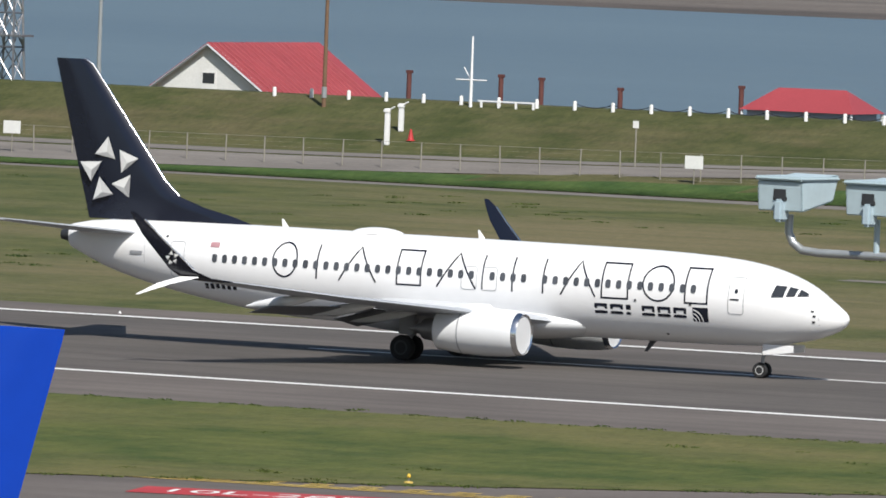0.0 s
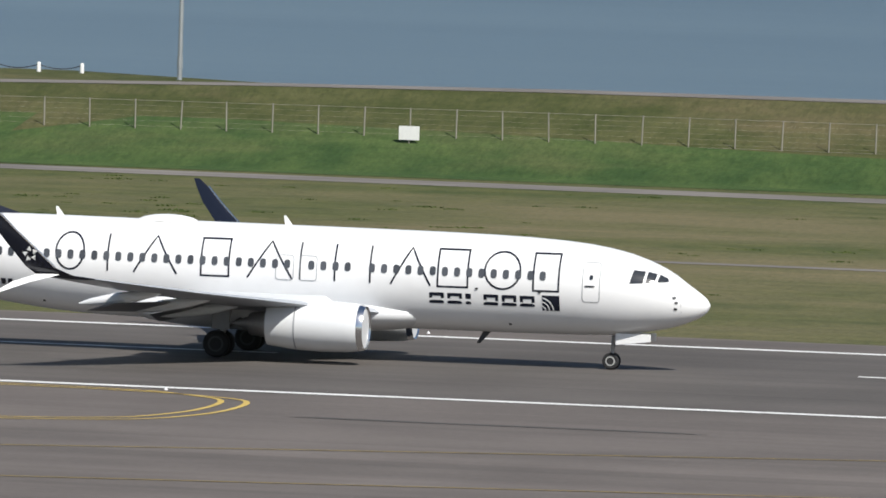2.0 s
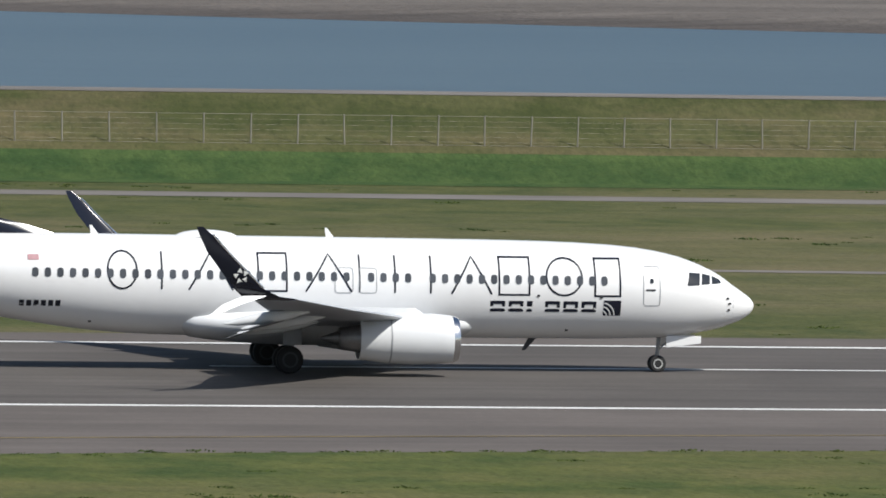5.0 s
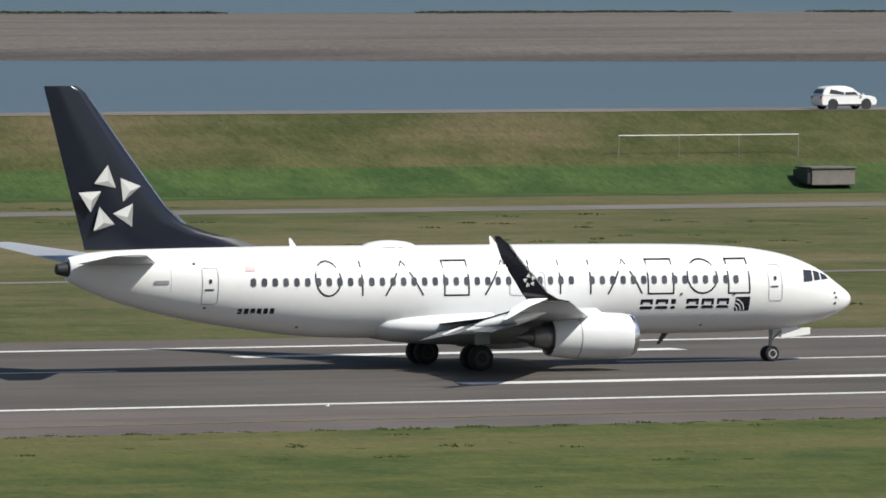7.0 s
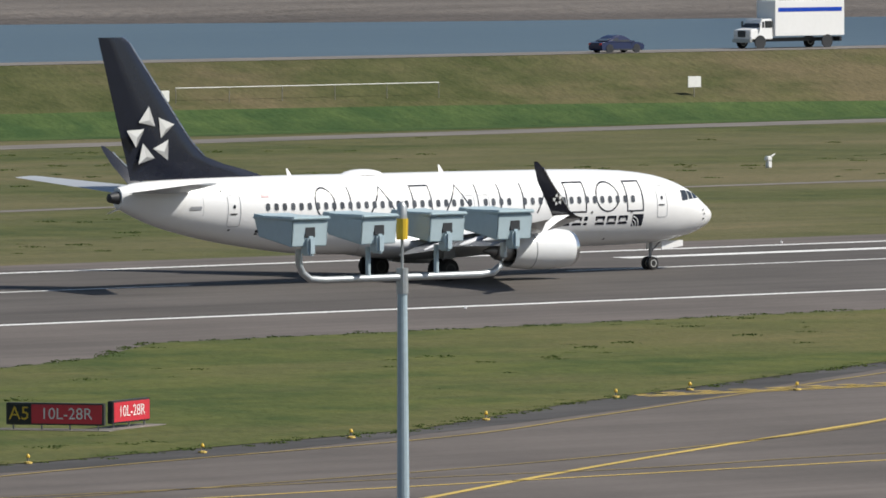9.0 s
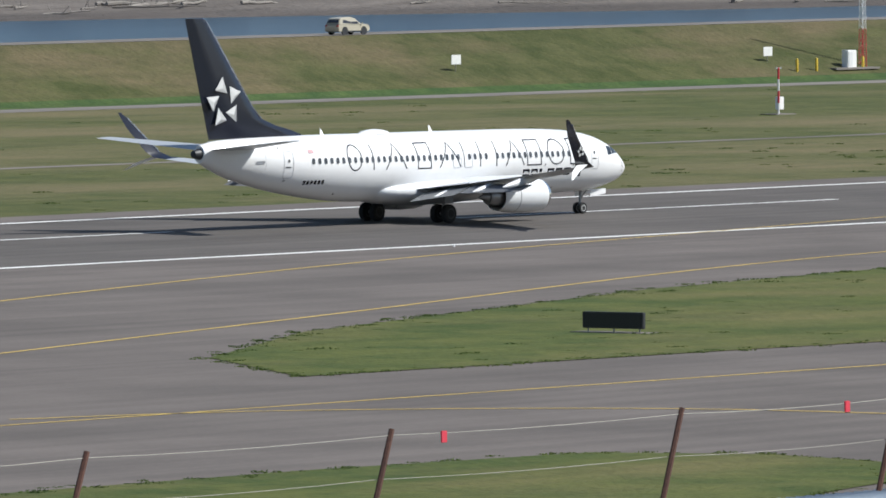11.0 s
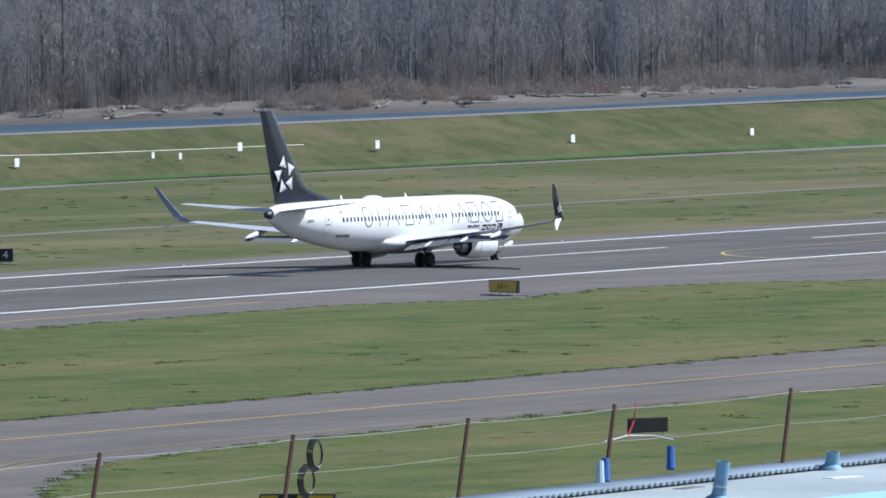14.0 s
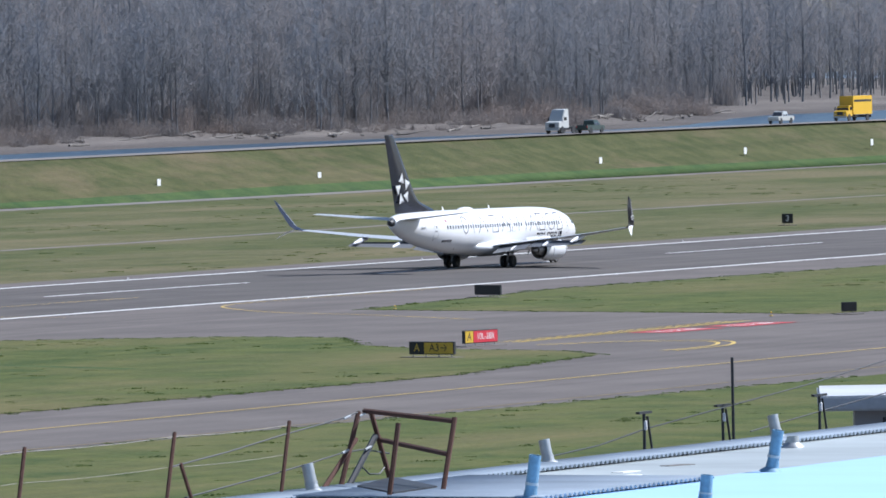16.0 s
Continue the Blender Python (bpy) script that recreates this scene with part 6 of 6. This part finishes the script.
def vehicle(kind, paint, label, group=""):
    """A road vehicle facing +x with its wheels on z = 0."""
    top = empty({"pickup": "pickup_truck", "sedan": "car", "suv": "car", "box": "box_truck", "semi": "tractor_truck"}[kind], label=label, category={"pickup": "pickup truck", "box": "truck", "semi": "truck"}.get(kind, "car"), group="vehicles on the river road")
    P = M[paint]
    if kind in ("sedan", "suv"):
        tall = kind == "suv"
        L, H, W, wr = (4.5, 1.66, 0.91, 0.35) if tall else (4.65, 1.45, 0.89, 0.32)
        b, belt = (0.26, 1.0) if tall else (0.2, 0.86)
        hood = belt - 0.02
        part("body", prism([(-L / 2, b + 0.15), (-L / 2 + 0.12, b), (L / 2 - 0.15, b), (L / 2, b + 0.25), (L / 2 - 0.06, hood - 0.16), (L / 2 - 0.35, hood - 0.03), (L / 2 - 1.15, hood + 0.06), (-L / 2 + 0.35, belt + 0.06), (-L / 2 + 0.02, belt - 0.05)], W, 0.06, 0.07), P, top)
        r0, r1 = (-L / 2 + 0.08, -L / 2 + 0.45) if tall else (-L / 2 + 0.55, -L / 2 + 1.45)
        cab = [(r0, belt - 0.03), (L / 2 - 1.15, belt - 0.03), (L / 2 - 2.0, H - 0.1), (L / 2 - 2.5, H), (-0.3, H + 0.02), (r1 + 0.35, H - 0.03), (r1 - 0.06, H - 0.13)]
        part("cabin", prism(cab, W - 0.03, 0.2, 0.05), P, top)
        part("windshield", prism([(L / 2 - 1.3, belt + 0.06), (L / 2 - 1.12, belt + 0.02), (L / 2 - 1.98, H - 0.1), (L / 2 - 2.1, H - 0.14)], W - 0.16, 0.1, 0.01), M["glass"], top)
        part("rear_window", prism([(r0 + 0.16, belt + 0.16), (r0 + 0.04, belt + 0.14), (r1 - 0.1, H - 0.2), (r1 + 0.08, H - 0.22)], W - 0.18, 0.12, 0.01), M["glass"], top)
        wins = [[(r0 + 0.55, belt + 0.14), (-0.42, belt + 0.04), (-0.42, H - 0.11), (r1 + 0.4, H - 0.16)], [(-0.34, belt + 0.04), (L / 2 - 1.5, belt + 0.04), (L / 2 - 2.15, H - 0.12), (-0.34, H - 0.11)]]
        for q in wins:
            part("side_window", prism(q, W - 0.04, 0.155, 0.0), M["glass"], top, "dark side window")
        for sd in (-1, 1):
            part("headlight", boxed(L / 2 - 0.28, L / 2 - 0.03, sd * W * 0.72 - 0.16, sd * W * 0.72 + 0.16, hood - 0.33, hood - 0.2, 0.03), M["star_light"], top)
            part("tail_light", boxed(-L / 2 - 0.01, -L / 2 + 0.16, sd * W * 0.78 - 0.13, sd * W * 0.78 + 0.13, belt - 0.25, belt - 0.06, 0.03), M["red"], top)
            part("mirror", boxed(0.95, 1.1, sd * (W + 0.02), sd * (W + 0.16), belt, belt + 0.14, 0.03), P, top)
            part("sill", boxed(-L / 2 + 1.0, L / 2 - 1.0, sd * W - 0.03, sd * W + 0.01, b, b + 0.12), M["dark"], top)
        part("bumper", boxed(L / 2 - 0.18, L / 2 + 0.03, -W * 0.85, W * 0.85, b + 0.05, b + 0.25, 0.04), M["dark"], top)
        wx = (-L / 2 + 0.92, L / 2 - 0.9)
    elif kind == "pickup":
        L, H, W, wr = 6.1, 1.95, 0.98, 0.42
        part("body", prism([(-L / 2, 0.6), (-L / 2 + 0.1, 0.45), (L / 2 - 0.1, 0.45), (L / 2, 0.7), (L / 2 - 0.04, 1.12), (L / 2 - 1.35, 1.2), (-L / 2, 1.2)], W, 0.04, 0.06), P, top)
        part("cab", prism([(-0.6, 1.15), (L / 2 - 1.35, 1.15), (L / 2 - 2.1, H - 0.06), (L / 2 - 2.35, H), (-0.4, H), (-0.6, H - 0.08)], W - 0.03, 0.16, 0.04), P, top)
        part("windshield", prism([(L / 2 - 1.5, 1.24), (L / 2 - 1.32, 1.2), (L / 2 - 2.06, H - 0.09), (L / 2 - 2.2, H - 0.12)], W - 0.15, 0.08, 0.01), M["glass"], top)
        for q in ([(-0.45, 1.24), (0.28, 1.24), (0.28, H - 0.12), (-0.45, H - 0.12)], [(0.4, 1.24), (L / 2 - 1.78, 1.24), (L / 2 - 2.3, H - 0.12), (0.4, H - 0.12)]):
            part("side_window", prism(q, W - 0.045, 0.12, 0.0), M["glass"], top, "dark side window")
        part("bed_cover", boxed(-L / 2 + 0.05, -0.65, -W + 0.06, W - 0.06, 1.15, 1.9 if paint == "car_white" else 1.24, 0.06), P, top)
        for sd in (-1, 1):
            part("headlight", boxed(L / 2 - 0.15, L / 2 + 0.01, sd * W * 0.75 - 0.17, sd * W * 0.75 + 0.17, 0.85, 1.08, 0.03), M["star_light"], top)
            part("tail_light", boxed(-L / 2 - 0.02, -L / 2 + 0.1, sd * W * 0.88 - 0.08, sd * W * 0.88 + 0.08, 0.8, 1.15, 0.02), M["red"], top)
        part("bumper", boxed(L / 2 - 0.12, L / 2 + 0.06, -W, W, 0.5, 0.72, 0.04), M["galv"], top)
        wx = (-L / 2 + 1.25, L / 2 - 1.0)
    else:
        box = kind == "box"
        L, W, wr = (10.3, 1.22, 0.5) if box else (7.2, 1.22, 0.5)
        f = L / 2
        part("chassis", boxed(-f, f - 0.4, -0.45, 0.45, 0.55, 0.85, 0.03), M["dark"], top)
        if box:
            part("cab", prism([(f - 2.5, 0.75), (f - 0.1, 0.75), (f, 1.0), (f - 0.06, 1.55), (f - 1.0, 1.7), (f - 1.35, 2.45), (f - 2.5, 2.5)], W - 0.08, 0.1, 0.06), P, top)
            part("cargo_box", boxed(-f, f - 2.65, -W, W, 1.0, 4.0, 0.04), P, top, "long cargo box")
            part("stripe", boxed(-f + 0.3, f - 3.0, -W - 0.012, W + 0.012, 3.05, 3.4), M["blue" if paint == "car_white" else "dark"], top, "coloured stripe on the cargo box")
            part("skirt", boxed(-f + 0.2, -f + 0.45, -W + 0.1, W - 0.1, 0.5, 0.9, 0.03), M["dark"], top)
            zc = 1.75
        else:
            part("cab", prism([(f - 3.7, 0.8), (f - 0.1, 0.8), (f, 1.1), (f - 0.08, 1.7), (f - 1.3, 1.9), (f - 1.75, 2.75), (f - 2.3, 3.6), (f - 3.7, 3.7)], W - 0.05, 0.1, 0.08), P, top)
            part("fifth_wheel", boxed(-f + 1.0, -f + 2.2, -0.5, 0.5, 0.85, 1.1, 0.05), M["dark"], top)
            part("fuel_tank", rod(bmesh.new(), (-0.6, -W + 0.25, 0.75), (0.9, -W + 0.25, 0.75), 0.3, n=12), M["bare"], top)
            zc = 1.95
        xw = f - (1.38 if box else 1.85)
        part("windshield", prism([(xw - 0.42, zc), (xw + 0.42, zc), (xw + 0.02, zc + 0.62), (xw - 0.3, zc + 0.62)], W - 0.17, 0.08, 0.02), M["glass"], top)
        for sd in (-1, 1):
            part("side_window", boxed(xw - 1.05, xw - 0.3, sd * (W - 0.12) - 0.03, sd * (W - 0.12) + 0.03, zc, zc + 0.55, 0.02), M["glass"], top)
            part("mirror", boxed(xw + 0.1, xw + 0.2, sd * (W + 0.05), sd * (W + 0.25), zc, zc + 0.5, 0.02), M["dark"], top)
            part("headlight", boxed(f - 0.2, f, sd * W * 0.7 - 0.15, sd * W * 0.7 + 0.15, 1.0, 1.2, 0.03), M["star_light"], top)
        part("grille", boxed(f - 0.08, f + 0.03, -0.5, 0.5, 0.95, 1.5, 0.03), M["dark"], top)
        part("bumper", boxed(f - 0.25, f + 0.1, -W + 0.05, W - 0.05, 0.5, 0.8, 0.05), M["galv"], top)
        wx = (-f + (1.9 if box else 1.0), f - 1.05) if box else (-f + 0.8, -f + 2.1, f - 1.2)
    for x in wx:
        for sd in (-1, 1):
            w = wheel("wheel", top, (x, sd * (W - 0.12), wr), wr, 0.24)
            w.children[0].data.materials[0] = M["galv"]
            part("wheel_arch", turned([(-0.02, wr * 1.18), (0.02, wr * 1.18)], 20, "y"), M["dark"], top).matrix_basis = pose(x, sd * (W - 0.015), wr + 0.02)
    return top


M["car_white"] = plain("white car paint", (0.78, 0.78, 0.78), 0.25, grain=1, vary=0.04)
M["car_silver"] = plain("silver car paint", (0.50, 0.51, 0.50), 0.3, 0.4, grain=1, vary=0.05)
M["car_red"] = plain("dark red car paint", (0.16, 0.012, 0.03), 0.25, grain=1, vary=0.06)
M["car_blue"] = plain("dark blue car paint", (0.014, 0.022, 0.07), 0.25, grain=1, vary=0.06)
M["car_green"] = plain("grey-green car paint", (0.16, 0.21, 0.20), 0.3, 0.3, grain=1, vary=0.06)
M["car_dark"] = plain("dark green car paint", (0.03, 0.055, 0.055), 0.3, grain=1, vary=0.06)
M["car_beige"] = plain("beige car paint", (0.46, 0.42, 0.33), 0.3, 0.2, grain=1, vary=0.06)
M["car_yellow"] = plain("yellow truck paint", (0.66, 0.40, 0.02), 0.35, grain=1, vary=0.06)
M["car_grey"] = plain("pale grey truck paint", (0.48, 0.49, 0.48), 0.35, grain=1, vary=0.06)
# kind, paint, label, seconds, place along the road, speed
TRAFFIC = [
    ("sedan", "car_white", "white hatchback car driving on the river road", 1.0, -215.2, 19.6),
    ("suv", "car_green", "grey-green estate car driving on the river road", 4.0, -0.4, -17.0),
    ("pickup", "car_white", "white pickup truck with a canopy on the road", 4.5, 45.6, -17.0),
    ("suv", "car_white", "white sport utility car on the river road", 7.0, 310.6, 18.2),
    ("suv", "car_red", "dark red sport utility car on the road", 7.5, 313.3, -17.0),
    ("sedan", "car_silver", "silver saloon car driving on the river road", 8.0, 361.2, 18.4),
    ("suv", "car_white", "white compact utility car on the road", 8.0, 398.9, 18.5),
    ("sedan", "car_blue", "dark blue saloon car on the river road", 9.0, 493.8, 18.5),
    ("box", "car_white", "white box truck with a blue stripe", 9.0, 516.0, -16.0),
    ("suv", "car_beige", "beige sport utility car on the river road", 11.5, 679.6, 18.0),
    ("suv", "car_dark", "dark green off-road car with pale trim", 12.5, 831.1, 23.4),
    ("semi", "car_grey", "pale grey tractor truck without a trailer", 16.0, 1300.0, -17.0),
    ("pickup", "car_dark", "dark green pickup truck on the river road", 15.0, 1278.5, 22.2),
    ("pickup", "car_silver", "pale pickup truck on the river road", 16.0, 1381.4, -17.0),
    ("box", "car_yellow", "yellow box truck on the river road", 16.0, 1409.9, -17.0),
]
cars = [(vehicle(kind, paint, label), t, x, v) for kind, paint, label, t, x, v in TRAFFIC]


# ---- the motion ----
JET_LEAD = {0.5: 0.6, 3.5: 0.33}


def jet_x(t):
    return JET_LEAD.get(t, 0.0) - 157.7 + 42.9 * t + 2.014 * t * t / 2 + 0.02516 * t**3 / 6


def motions():
    walk(jet, [(k * 0.5, pose(jet_x(k * 0.5), RUN_Y + 2.86, 0.012)) for k in range(33)])
    for car, t0, x0, v in cars:
        y = 609.8 if v > 0 else 614.2
        walk(car, [(t, pose(x0 + v * (t - t0), y, road_z(x0 + v * (t - t0)) + 0.065, 0, 0, 0 if v > 0 else 180)) for t in range(0, 17, 2)])


motions()
